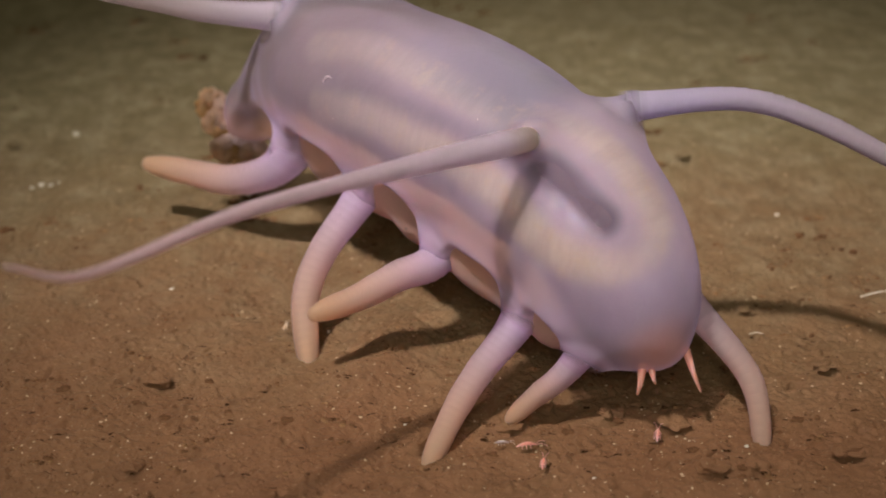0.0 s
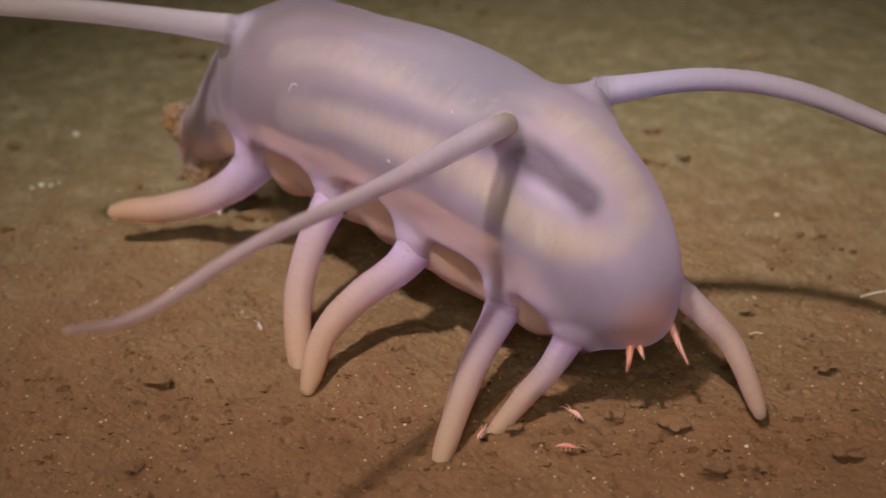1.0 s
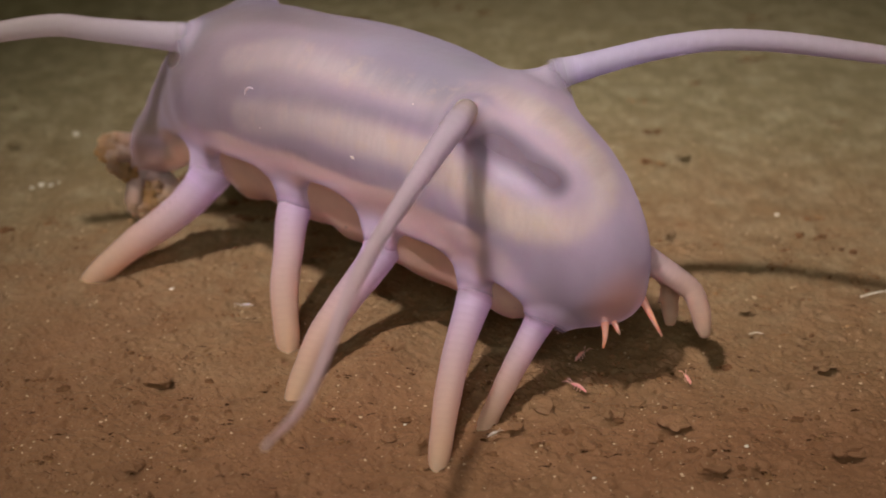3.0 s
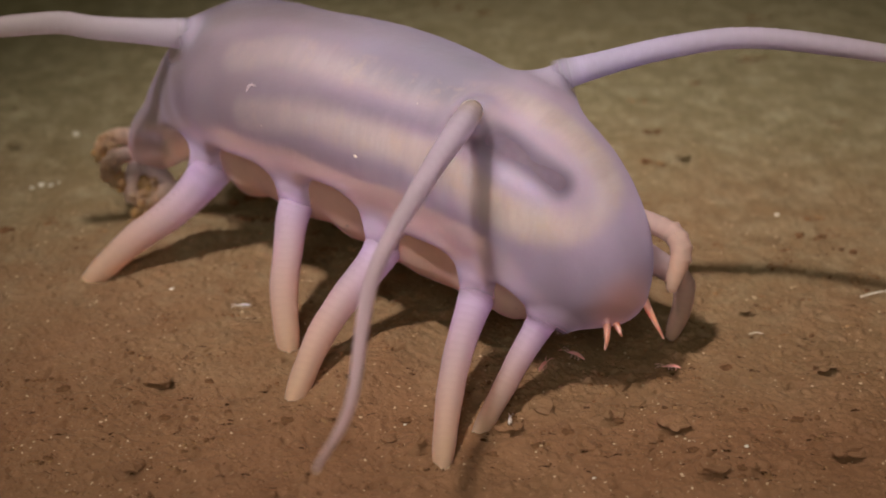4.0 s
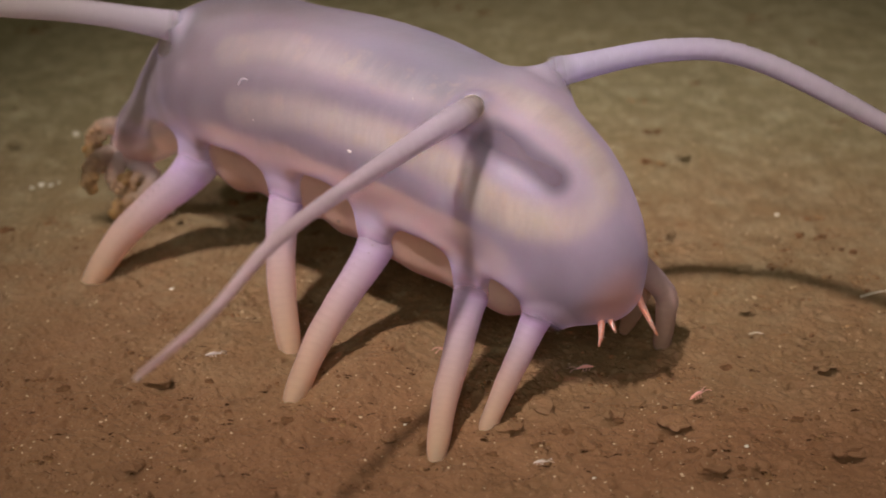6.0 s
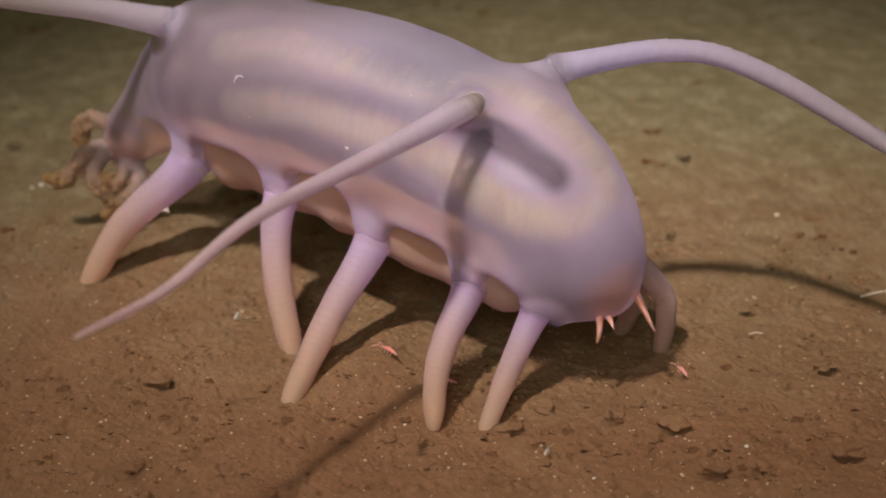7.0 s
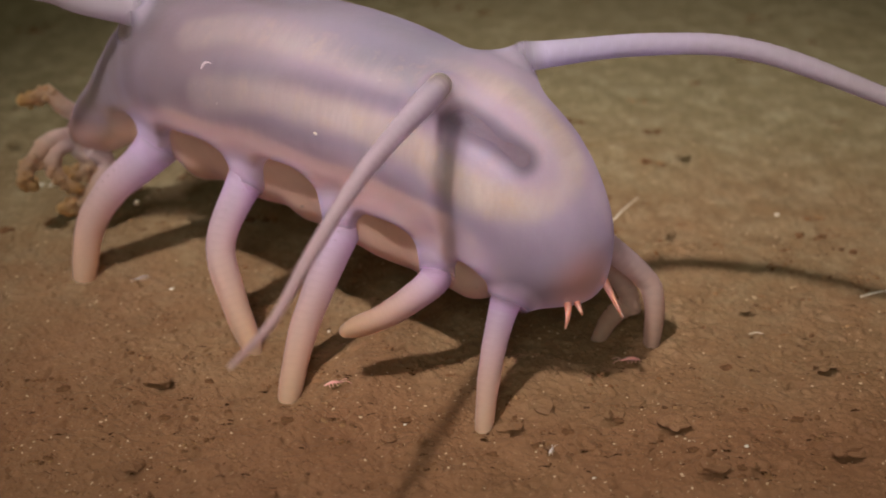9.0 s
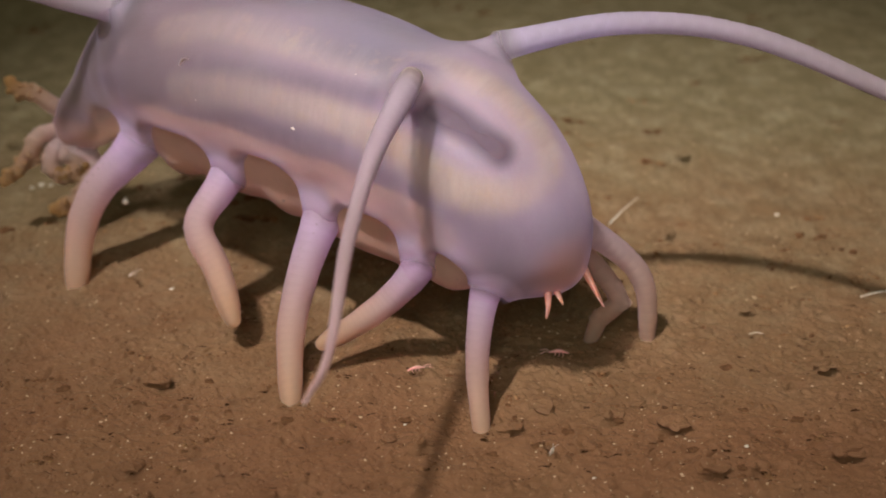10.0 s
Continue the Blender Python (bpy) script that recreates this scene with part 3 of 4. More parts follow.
mesh_object("glint_bow", v, f, GLINT, pig, "small curved pale ridge modelled for a glint")

# pink papillae round the vent
for root, tip, r in (((52.5, 5.5, -25.5), (53, 4, -31.2), 0.95), ((54.2, 6.5, -26), (55.8, 6, -28), 0.75), ((56, 14.5, -23.5), (61, 14, -30.5), 0.95)):
    root, tip = np.array(root), np.array(tip)
    bow = (root + tip) / 2 + [0.8, -0.8, 0]
    pts = evenly(spline([root, bow, tip]), 8)
    v, f, a = tube(pts * MM, [r * (1 - 0.09 * i) * MM for i in range(9)], 10)
    mesh_object("vent_papilla", v, f, PINK, pig, "small pink papilla by the vent")


# ---- limbs in short rigid pieces ----
def hermite(rows, t):
    """Values of timed rows at t, smoothly."""
    ts = [r[0] for r in rows]
    vs = [np.asarray(r[1], float) for r in rows]
    if t <= ts[0]:
        return vs[0]
    if t >= ts[-1]:
        return vs[-1]
    i = max(k for k in range(len(ts) - 1) if ts[k] <= t)

    def slope(k):
        if k in (0, len(ts) - 1):
            return vs[0] * 0
        a, b = (vs[k] - vs[k - 1]) / (ts[k] - ts[k - 1]), (vs[k + 1] - vs[k]) / (ts[k + 1] - ts[k])
        return np.where(a * b > 0, 2 * a * b / np.where(a + b == 0, 1, a + b), 0)

    h = ts[i + 1] - ts[i]
    s = (t - ts[i]) / h
    return ((1 + 2 * s) * (1 - s) ** 2 * vs[i] + s * (1 - s) ** 2 * h * slope(i)
            + s * s * (3 - 2 * s) * vs[i + 1] + s * s * (s - 1) * h * slope(i + 1))


TIMES = [i * 0.5 for i in range(21)]


def body_pose(t):
    x, y, z, rx, ry, rz = hermite([(r[0], r[1:]) for r in BODY_ROWS], t)
    return pose(x * MM, y * MM, z * MM, rx, ry, rz) @ pose(0, 0, 0, 0, 0, HEADING)


class Limb:
    def __init__(self, kind, root, pieces, radii, material, label, knee=None):
        self.knee = knee
        self.kind, self.root, self.n, self.radii, self.mat, self.label = kind, np.array(root, float), pieces, radii, material, label
        self.rows = []

    def radius(self, s):
        r = float(np.interp(s, np.linspace(0, 1, len(self.radii)), self.radii))
        if self.kind == "feeding_tentacle":
            r *= 1 + 0.35 * s * noise.noise(Vector((s * 23, self.root[1] + self.n, len(self.rows))))
        return r

    def lines(self):
        """At each time, the points between the pieces, in the body's space, millimetres."""
        made = []
        for t in TIMES:
            inv = body_pose(t).inverted()
            pts = [np.array(inv @ (Vector(p) * MM)) / MM for p in hermite(self.rows, t)]
            if self.knee:
                pts[0] = 0.55 * np.array(self.knee) + 0.45 * pts[0]
            made.append(evenly(spline([self.root, *pts]), self.n))
        return made

    def build(self):
        lines = self.lines()
        size = max(np.linalg.norm(np.diff(l, axis=0), axis=1).mean() for l in lines)
        rest = Vector(np.mean([l[-1] - l[0] for l in lines], axis=0)).normalized()
        base = rest.to_track_quat("Z", "Y")
        r0 = self.radius(0) * 0.7
        v, f, a = tube([(0, 0, -r0 * 0.4 * MM), (0, 0, r0 * 0.4 * MM)], [r0 * MM] * 2, 14)
        stump = mesh_object(self.kind, [Vector(self.root * MM) + base @ Vector(q) for q in v], f, self.mat, pig, self.label, [0] * len(v))
        for i in range(self.n):
            s0, s1 = i / self.n, (i + 1) / self.n
            ra, rb, half = self.radius(s0), self.radius(s1), size / 2
            last = i == self.n - 1
            # each piece reaches half a length over its neighbours, its head inside the one before
            over = half * 0.98
            ends = [(-half - (over if i else 0), ra * 0.965), (-half, ra * 0.985), (0, (ra + rb) / 2), (half, rb * 1.012)] + ([] if last else [(half + over, rb * (0.93 if self.mat is FAR_LEG else 1.02) + (rb - ra) * 0.5)])
            v, f, a = tube([(0, 0, z * MM) for z, r in ends], [r * MM for z, r in ends], 24, (False, last))
            a = [(q * (len(ends) - 1) - 1) / 2 for q in a]
            if self.kind == "feeding_tentacle" and i >= 6:
                rng = random.Random(i * 7 + int(self.root[2] * 10))
                for k in range(4):
                    kv, kf = lump(rng.uniform(0.6, 1.5) * MM, 0.9, rng.random())
                    turn, up = rng.uniform(0, 6.28), rng.uniform(-half, half)
                    off, base_at = Vector((ra * math.cos(turn), ra * math.sin(turn), up)) * MM, len(v)
                    v += [Vector(q) + off for q in kv]
                    f += [tuple(w + base_at for w in q) for q in kf]
                    a += [1.0] * len(kv)
            piece = mesh_object(self.kind + "_segment", v, f, self.mat, stump, along=[min(max(s0 + (s1 - s0) * q, 0), 1) for q in a])
            keys = []
            for t, l in zip(TIMES, lines):
                way = Vector(l[i + 1] - l[i]).normalized()
                turn = rest.rotation_difference(way) @ base
                keys.append((t, Matrix.Translation(Vector((l[i] + l[i + 1]) / 2) * MM) @ turn.to_matrix().to_4x4()))
            walk(piece, keys)


def bend(limb, t, *points):
    """Where a limb's inner bends and its tip are at t, in the world, millimetres."""
    limb.rows.append((t, points))


def leg(root, pieces, r1, label="milky leg with a tan tip"):
    r0 = THICK[root]
    return Limb("leg", np.array(ROOTS[root]) - np.array(LEAVE[root]) * 3.0, pieces, (r0 * 1.45, r0 * 1.40, r0 * 1.32, r0 * 1.22, r0 * 1.13, r0 * 1.06, r0 * 1.02, r0 * 0.97, r0 * 0.95, r0 * 0.93, r0 * 0.7 + r1 * 0.25, (r0 + r1) / 2, (r0 + r1) / 2, r0 * 0.3 + r1 * 0.7,
                        r1 * 1.05, r1, r1, r1 * 0.94, r1 * 0.84, r1 * 0.62), LEG if root in KNEES else FAR_LEG, label, knee=KNEES.get(root))


def horn_start(name):
    at, to = HORNS[name]
    return np.array(at) * 0.4 + np.array(to) * 0.6 if name == "pn" else np.array(at) * 0.9 + np.array(to) * 0.1


leg_a, leg_b, leg_c = leg("a", 26, 3.3), leg("b", 28, 3.0), leg("c", 28, 2.8)
leg_d, leg_e, leg_f, leg_g = leg("d", 28, 2.5), leg("e", 22, 2.1), leg("f", 20, 2.2), leg("g", 16, 2.2)
leg_h, leg_i, leg_j = leg("h", 9, 2.6), leg("i", 9, 2.6), leg("j", 9, 2.6)
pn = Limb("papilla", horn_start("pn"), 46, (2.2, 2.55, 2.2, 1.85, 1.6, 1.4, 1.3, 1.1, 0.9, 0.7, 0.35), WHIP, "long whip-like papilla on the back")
pf = Limb("papilla", horn_start("pf"), 26, (3.7, 2.95, 2.6, 2.45, 2.4, 2.3, 2.25, 2.2, 2.15, 2.1, 2.0, 1.85, 1.7), HORN, "long arched papilla on the back")
fn = Limb("papilla", horn_start("fn"), 24, (4.0, 3.45, 3.1, 2.9, 2.8, 2.7, 2.6, 2.5, 2.35, 2.2), MIST, "long arched papilla behind the head")
ff = Limb("papilla", horn_start("ff"), 10, (3.2, 3.0, 2.8, 2.4, 2.0, 1.6), HORN, "upright papilla behind the head")
feelers = [Limb("feeding_tentacle", HEAD[2] + np.array(o), 10, (2.6, 2.3, 2.2, 2.0, 1.5), TAN, "curling tan feeding tentacle with mud on it")
           for o in ((0, 3, 2), (-1, 1, 0), (0, -2, -1), (4, -4, -2), (2, 0, -2))]
feeler_a, feeler_b, feeler_c, feeler_d, feeler_e = feelers


# ---- crumbs, shells and small animals on the mud ----
def scatter(name, count, low, high, material, label, seed, squash=0.7, smooth=False, area=(-0.14, 0.14, -0.115, 0.135), clumps=0, spread=1.3, long=1.3):
    """Many small lumps strewn over the floor, in loose patches or in tight clumps, as one object."""
    rng = random.Random(seed)
    kinds = [lump(1.0, squash, seed + k, 0.5) for k in range(12)]
    verts, faces = [], []
    homes = []
    while len(homes) < clumps:
        x, y = rng.uniform(area[0], area[1]), area[2] + (area[3] - area[2]) * rng.random() ** 1.4
        if noise.noise(Vector((x * 25, y * 30, seed))) > rng.uniform(-0.45, 0.25):
            homes.append((x, y, rng.uniform(0.25, 1.0)))
    for i in range(count):
        if clumps:
            hx, hy, size = homes[int(clumps * rng.random() ** 1.3)]
            x, y = hx + rng.gauss(0, spread * size) * MM, hy + rng.gauss(0, 0.38 * spread * size) * MM
        else:
            x, y, size = rng.uniform(area[0], area[1]), area[2] + (area[3] - area[2]) * rng.random() ** 1.5, 1.0
            if noise.noise(Vector((x * 22, y * 22, seed))) < rng.uniform(-0.5, 0.15):
                continue
        r = (low + (high - low) * rng.random() ** 3) * size * MM
        turn, (kv, kf) = rng.uniform(-0.5, 0.5) + (i % 2) * 3.14, kinds[i % 12]
        c, s, base, z = math.cos(turn), math.sin(turn), len(verts), floor_height(x, y)
        verts += [(x + r * (c * a * long - s * b), y + r * (s * a * long + c * b), z + r * (h + 0.2 * squash)) for a, b, h in kv]
        faces += [tuple(q + base for q in w) for w in kf]
    ob = mesh_object(name, verts, faces, material, smooth=smooth)
    return tagged(ob, label, "grit", kind="stuff")


scatter("mud_grains", 11000, 0.10, 0.55, MUD, "fine brown mud grains on the sea floor", 3, 0.6, True)
scatter("mud_crumbs", 5000, 0.16, 0.75, CRUMB, "dark mud crumbs in small clumps on the sea floor", 7, 0.7, True, (-0.14, 0.14, -0.115, 0.02), 420, 1.7)
scatter("mud_clods", 3000, 0.4, 1.7, CRUMB, "scattered clumps of dark mud clods on the sea floor", 11, 0.6, True, (-0.34, 0.34, 0.0, 0.45), 260, 3.0)
# dark flakes strewn in place of shaded slits in the mud
scatter("shade_flakes", 2200, 0.08, 0.34, DARK, "thin dark flakes standing for shade in cracks of the mud", 17, 0.5, True, (-0.115, 0.12, -0.115, 0.0), 480, 1.3, 3.0)
scatter("shell_grit", 5200, 0.06, 0.30, GRIT, "pale shell grit strewn on brown mud", 5)


def mud_lump(x, y, size, seed, material=MUD, long=1.0, label="crumbly lump of brown mud on the sea floor"):
    bm = bmesh.new()
    bmesh.ops.create_icosphere(bm, subdivisions=3, radius=size * MM)
    for q in bm.verts:
        q.co *= 1 + 0.7 * noise.noise(q.co * (1.3 / (size * MM)) + Vector((seed * 1.7, 0, 0)))
        q.co.z *= 0.6
        q.co.x *= long
    me = bpy.data.meshes.new("mud_lump")
    bm.to_mesh(me)
    bm.free()
    me.materials.append(material)
    ob = new("mud_lump", me)
    ob.matrix_world = pose(x * MM, y * MM, floor_height(x * MM, y * MM) + size * 0.2 * MM, 0, 0, seed * 40 if long == 1.0 else math.sin(seed * 5) * 25)
    return tagged(ob, label, "mud lump", "mud lumps")


for i, (x, y, w) in enumerate(PITS):
    if w > 1.4:
        mud_lump(x - 0.6, y + w * 1.1, w * 0.75, i)


# bigger lumps, each with a black flake for the shade at its foot: x, y, size in millimetres
LUMPS = [(-63.2, -65.8, 2.4), (-62.5, -97.5, 1.8), (-56.4, -84.5, 1.3), (36.9, -77.6, 1.5), (21.4, -75.2, 2.3), (30.0, -73.9, 2.2), (48.4, -82.6, 2.6), (44.0, -86.9, 2.0), (81.9, -92.9, 2.4), (53.8, -99.0, 2.2), (62.9, -97.9, 2.0), (66.2, -84.9, 1.2), (42.2, -73.7, 1.3), (86.2, -58.7, 1.8), (73.6, -32.4, 1.5), (28.0, -89.8, 2.2), (13.7, -83.3, 1.8), (-11.0, -86.3, 1.4), (-39.5, -68.5, 1.3), (-29.5, -89.4, 1.6), (-84.3, -72.6, 1.5), (-77.0, -75.2, 1.3)]
for i, (x, y, w) in enumerate(LUMPS):
    mud_lump(x, y, w, i + 70, MUD, 1.35, "crumbly brown mud lump with a dark shade flake at its foot")
    mud_lump(x + 0.35 * w, y - 0.9 * w, 0.16 * w, i + 110, DARK, 2.2, "thin dark flake standing for shade under a mud lump")


# darker, flat clods on the near floor: x, y in millimetres
CLODS = [(-61, -67), (-52, -64), (-83, -69), (-66, -75), (-59, -79), (-72, -83), (-80, -94), (-60, -100), (-46, -77), (-33, -81), (-23, -66), (-12, -87), (-8, -80), (-4, -92), (10, -92), (14, -75), (19, -90), (26, -85), (32, -90), (37, -80), (40, -86), (49, -81), (51, -92), (54, -102), (60, -99), (74, -102), (82, -93), (75, -80), (70, -85), (74, -33), (87, -59), (64, -77), (64, -59)]
for i, (x, y) in enumerate(CLODS):
    mud_lump(x, y, 0.45 + 0.5 * ((i * 7) % 5) / 4, i + 40, CLOD, 1.5, "flat dark-brown clod of mud on the sea floor")


def shell_fragment(x, y, size, seed):
    v, f = lump(size * MM, 0.5, seed)
    ob = mesh_object("shell_fragment", v, f, SHELL)
    ob.matrix_world = pose(x * MM, y * MM, floor_height(x * MM, y * MM) + size * 0.2 * MM, 8, 5, seed * 50)
    return tagged(ob, "pale shell fragment lying on brown mud", "shell", "shell fragments")


for i, (x, y, w) in enumerate(((-117, 42, 0.9), (-114, 41, 0.7), (-119, 39, 0.6), (-112, 43, 0.6), (-116, 80, 1.1), (-68, -21, 0.7), (-8, -81, 0.4), (62, -91, 0.5), (30, -100, 0.4), (-27, -42, 0.5), (93, 22, 0.8))):
    shell_fragment(x, y, w, i + 20)


def spicule(a, b, r, label):
    """A thin white needle lying on the mud."""
    a, b = np.array(a, float), np.array(b, float)
    v, f, k = tube(evenly(spline([a, (a + b) / 2 + [0, 0, 0.4], b]), 6) * MM, [r * (1 - 0.1 * i) * MM for i in range(7)], 6)
    return tagged(mesh_object("spicule", v, f, SHELL), label, "spicule", "white spicules")


spicule((45.4, 14.5, 0.2), (54.9, 27.3, 2.5), 0.2, "thin white spicule standing aslant out of the mud")
spicule((103, -27, 0.6), (112, -24, 0.8), 0.25, "thin white spicule lying on the mud")
spicule((72, -45, 0.6), (75, -45, 0.6), 0.14, "thin white spicule lying on the mud")


def amphipod(size, tint, label):
    """A tiny hunched crustacean with legs and feelers; it lies along x."""
    ob = tagged(new("amphipod"), label, "amphipod", "amphipods")
    back = [(size * (k / 10 - 0.5), 0, size * 0.12 * math.sin(math.pi * k / 10)) for k in range(11)]
    v, f, a = tube(evenly(spline(back), 12), [size * 0.095 * math.sin(0.35 + 2.5 * k / 12) for k in range(13)], 10)
    mesh_object("body", v, f, tint, ob)
    for side in (-1, 1):
        v, f, a = tube(evenly(spline([(size * 0.48, side * size * 0.05, size * 0.05), (size * 0.7, side * size * 0.12, size * 0.12), (size * 0.95, side * size * 0.2, 0)]), 6), [size * 0.018] * 7, 5)
        mesh_object("antenna", v, f, tint, ob)
        for k in range(3):
            x = size * (0.2 - 0.2 * k)
            v, f, a = tube(evenly(spline([(x, side * size * 0.06, size * 0.1), (x - size * 0.05, side * size * 0.15, -size * 0.02), (x, side * size * 0.13, -size * 0.10)]), 5), [size * 0.022] * 6, 5)
            mesh_object("leg", v, f, tint, ob)
    return ob


swimmers = [amphipod(4.6 * MM, RED, "tiny pink amphipod close above the mud"), amphipod(4.3 * MM, RED, "tiny pink amphipod close above the mud"),
            amphipod(3.9 * MM, RED, "tiny pink amphipod close above the mud"), amphipod(3.2 * MM, PALE, "tiny whitish amphipod close above the mud"),
            amphipod(2.8 * MM, PALE, "tiny whitish amphipod close above the mud")]
bm_v, bm_f = lump(1.0 * MM, 1.0, 9)
bead = tagged(mesh_object("shell_bead", bm_v, bm_f, SHELL), "small round white shell dragged along by the sea pig", "shell")


def swim(ob, rows, height=2.0):
    """Key a small thing along places on the mud; it turns the way it goes."""
    keys, heading = [], 0.0
    for t in TIMES:
        a, b = hermite([(r[0], r[1:]) for r in rows], max(0, t - 0.2)), hermite([(r[0], r[1:]) for r in rows], min(10, t + 0.2))
        x, y = hermite([(r[0], r[1:]) for r in rows], t)
        if np.linalg.norm(b - a) > 1.0:
            want = math.degrees(math.atan2(b[1] - a[1], b[0] - a[0]))
            heading += max(-80, min(80, (want - heading + 180) % 360 - 180))
        z = max(floor_height(x * MM, y * MM), 0) + height * MM
        keys.append((t, pose(x * MM, y * MM, z, 0, 0, heading)))
    walk(ob, keys)


def motions():
    walk(pig, [(t, body_pose(t)) for t in TIMES])
    bend(leg_a, 0, (-43.6, 1.7, 20.6), (-54.9, 5.6, 17.5), (-66.3, 10.4, 17.4), (-78.6, 15.0, 18.0))
    bend(leg_a, 0.5, (-47.3, 2.0, 19.0), (-58.1, 5.1, 14.8), (-69.3, 9.6, 15.1), (-81.1, 15.8, 17.6))
    bend(leg_a, 1, (-52.1, -0.6, 20.3), (-62.0, -0.6, 14.6), (-73.3, 0.1, 11.8), (-85.6, 1.6, 10.2))
    bend(leg_a, 1.5, (-55.9, -3.0, 21.6), (-64.4, -6.4, 14.0), (-74.0, -9.6, 7.8), (-84.8, -12.9, 2.1))
    bend(leg_a, 2.5, (-59.6, -4.3, 20.4), (-68.8, -7.3, 13.2), (-78.5, -10.5, 6.9), (-90.6, -17.3, -1.3))
    bend(leg_a, 4, (-60.0, -5.1, 21.4), (-69.2, -7.8, 14.2), (-78.9, -11.0, 7.9), (-90.4, -17.1, -1.5))
    bend(leg_a, 5, (-61.5, -5.4, 23.4), (-71.0, -7.7, 16.1), (-80.2, -10.9, 8.9), (-89.9, -18.0, -1.8))
    bend(leg_a, 5.5, (-62.7, -5.7, 23.7), (-72.0, -7.9, 16.5), (-80.9, -10.9, 9.1), (-89.9, -18.0, -1.9))
    bend(leg_a, 7, (-66.0, -6.6, 24.9), (-74.8, -8.5, 17.5), (-82.9, -10.9, 9.5), (-90.2, -18.0, -2.1))
    bend(leg_a, 7.5, (-68.7, -6.8, 25.1), (-77.3, -8.8, 18.0), (-85.2, -11.2, 10.1), (-90.5, -18.0, -2.4))
    bend(leg_a, 8, (-71.3, -7.1, 25.5), (-79.3, -9.0, 18.4), (-85.8, -11.4, 9.8), (-90.7, -18.0, -2.4))
    bend(leg_a, 8.5, (-74.0, -6.8, 27.4), (-81.9, -8.8, 19.8), (-87.9, -11.3, 10.6), (-91.2, -18.0, -2.5))
    bend(leg_a, 9, (-75.2, -6.8, 29.3), (-83.3, -8.7, 21.1), (-89.3, -11.2, 11.4), (-91.1, -17.9, -2.6))
    bend(leg_a, 9.5, (-78.7, -7.0, 29.0), (-85.5, -9.2, 20.2), (-90.5, -11.9, 10.4), (-92.1, -19.8, -2.5))
    bend(leg_a, 10, (-79.2, -6.4, 30.2), (-86.6, -9.4, 21.6), (-91.3, -12.6, 11.3), (-92.2, -20.6, -2.5))
    bend(leg_b, 0, (-21.8, -30.2, 25.5), (-28.3, -36.5, 17.7), (-32.0, -43.9, 9.1), (-30.6, -56.0, -1.8))
    bend(leg_b, 0.5, (-25.2, -28.8, 24.9), (-30.2, -36.3, 17.0), (-32.6, -44.4, 8.6), (-30.3, -57.4, -1.6))
    bend(leg_b, 1, (-28.2, -28.6, 25.1), (-31.9, -36.2, 16.5), (-33.8, -44.2, 7.8), (-32.3, -58.9, -1.3))
    bend(leg_b, 1.5, (-31.2, -27.3, 25.2), (-34.3, -35.4, 16.8), (-35.4, -43.9, 8.4), (-33.6, -56.9, -1.6))
    bend(leg_b, 2.5, (-34.6, -27.1, 24.7), (-36.5, -34.3, 16.7), (-37.0, -42.0, 8.9), (-35.5, -52.0, -2.1))
    bend(leg_b, 4, (-34.4, -28.4, 25.2), (-36.5, -35.3, 17.2), (-37.1, -42.3, 9.2), (-35.4, -51.4, -2.2))
    bend(leg_b, 5, (-34.9, -28.5, 25.5), (-36.9, -35.5, 17.4), (-37.0, -42.8, 9.4), (-35.5, -51.8, -2.3))
    bend(leg_b, 5.5, (-35.7, -28.5, 25.8), (-37.5, -35.4, 17.5), (-37.2, -42.7, 9.3), (-35.2, -51.9, -2.2))
    bend(leg_b, 7, (-38.0, -29.0, 26.8), (-39.3, -35.2, 17.7), (-38.0, -41.9, 9.1), (-34.4, -52.0, -2.0))
    bend(leg_b, 7.5, (-38.7, -29.6, 25.8), (-39.7, -35.7, 17.1), (-38.5, -42.2, 8.8), (-33.9, -51.3, -2.1))
    bend(leg_b, 8, (-41.7, -30.3, 26.0), (-42.2, -37.1, 17.5), (-40.3, -43.9, 9.3), (-34.8, -51.5, -2.2))
    bend(leg_b, 8.5, (-45.5, -29.9, 28.3), (-46.7, -37.6, 18.9), (-44.0, -45.2, 9.8), (-37.8, -54.7, -2.0))
    bend(leg_b, 9, (-49.0, -29.5, 29.9), (-51.9, -36.9, 19.9), (-48.6, -44.8, 10.1), (-43.3, -52.9, 0.2))
    bend(leg_b, 9.5, (-51.5, -30.2, 30.9), (-55.5, -37.2, 22.3), (-52.2, -44.3, 13.4), (-45.9, -51.9, 5.2))
    bend(leg_b, 10, (-53.0, -29.4, 32.5), (-56.6, -37.2, 24.9), (-51.7, -44.8, 17.4), (-47.6, -52.9, 9.2))
    bend(leg_c, 0, (-1.2, -51.0, 24.0), (-9.8, -55.7, 21.7), (-18.1, -60.0, 18.9), (-27.3, -65.2, 17.6))
    bend(leg_c, 0.5, (-5.3, -49.2, 22.6), (-13.8, -54.7, 19.3), (-22.0, -60.4, 16.3), (-30.3, -65.8, 15.4))
    bend(leg_c, 1, (-10.3, -49.3, 21.4), (-18.9, -55.4, 16.2), (-26.1, -62.3, 10.4), (-29.3, -70.4, 2.2))
    bend(leg_c, 1.5, (-13.3, -47.1, 21.4), (-21.5, -53.4, 14.7), (-26.7, -60.8, 6.4), (-29.0, -77.8, -0.9))
    bend(leg_c, 2.5, (-15.2, -46.3, 21.2), (-21.7, -53.2, 14.2), (-27.7, -60.6, 7.6), (-33.1, -72.6, -1.5))
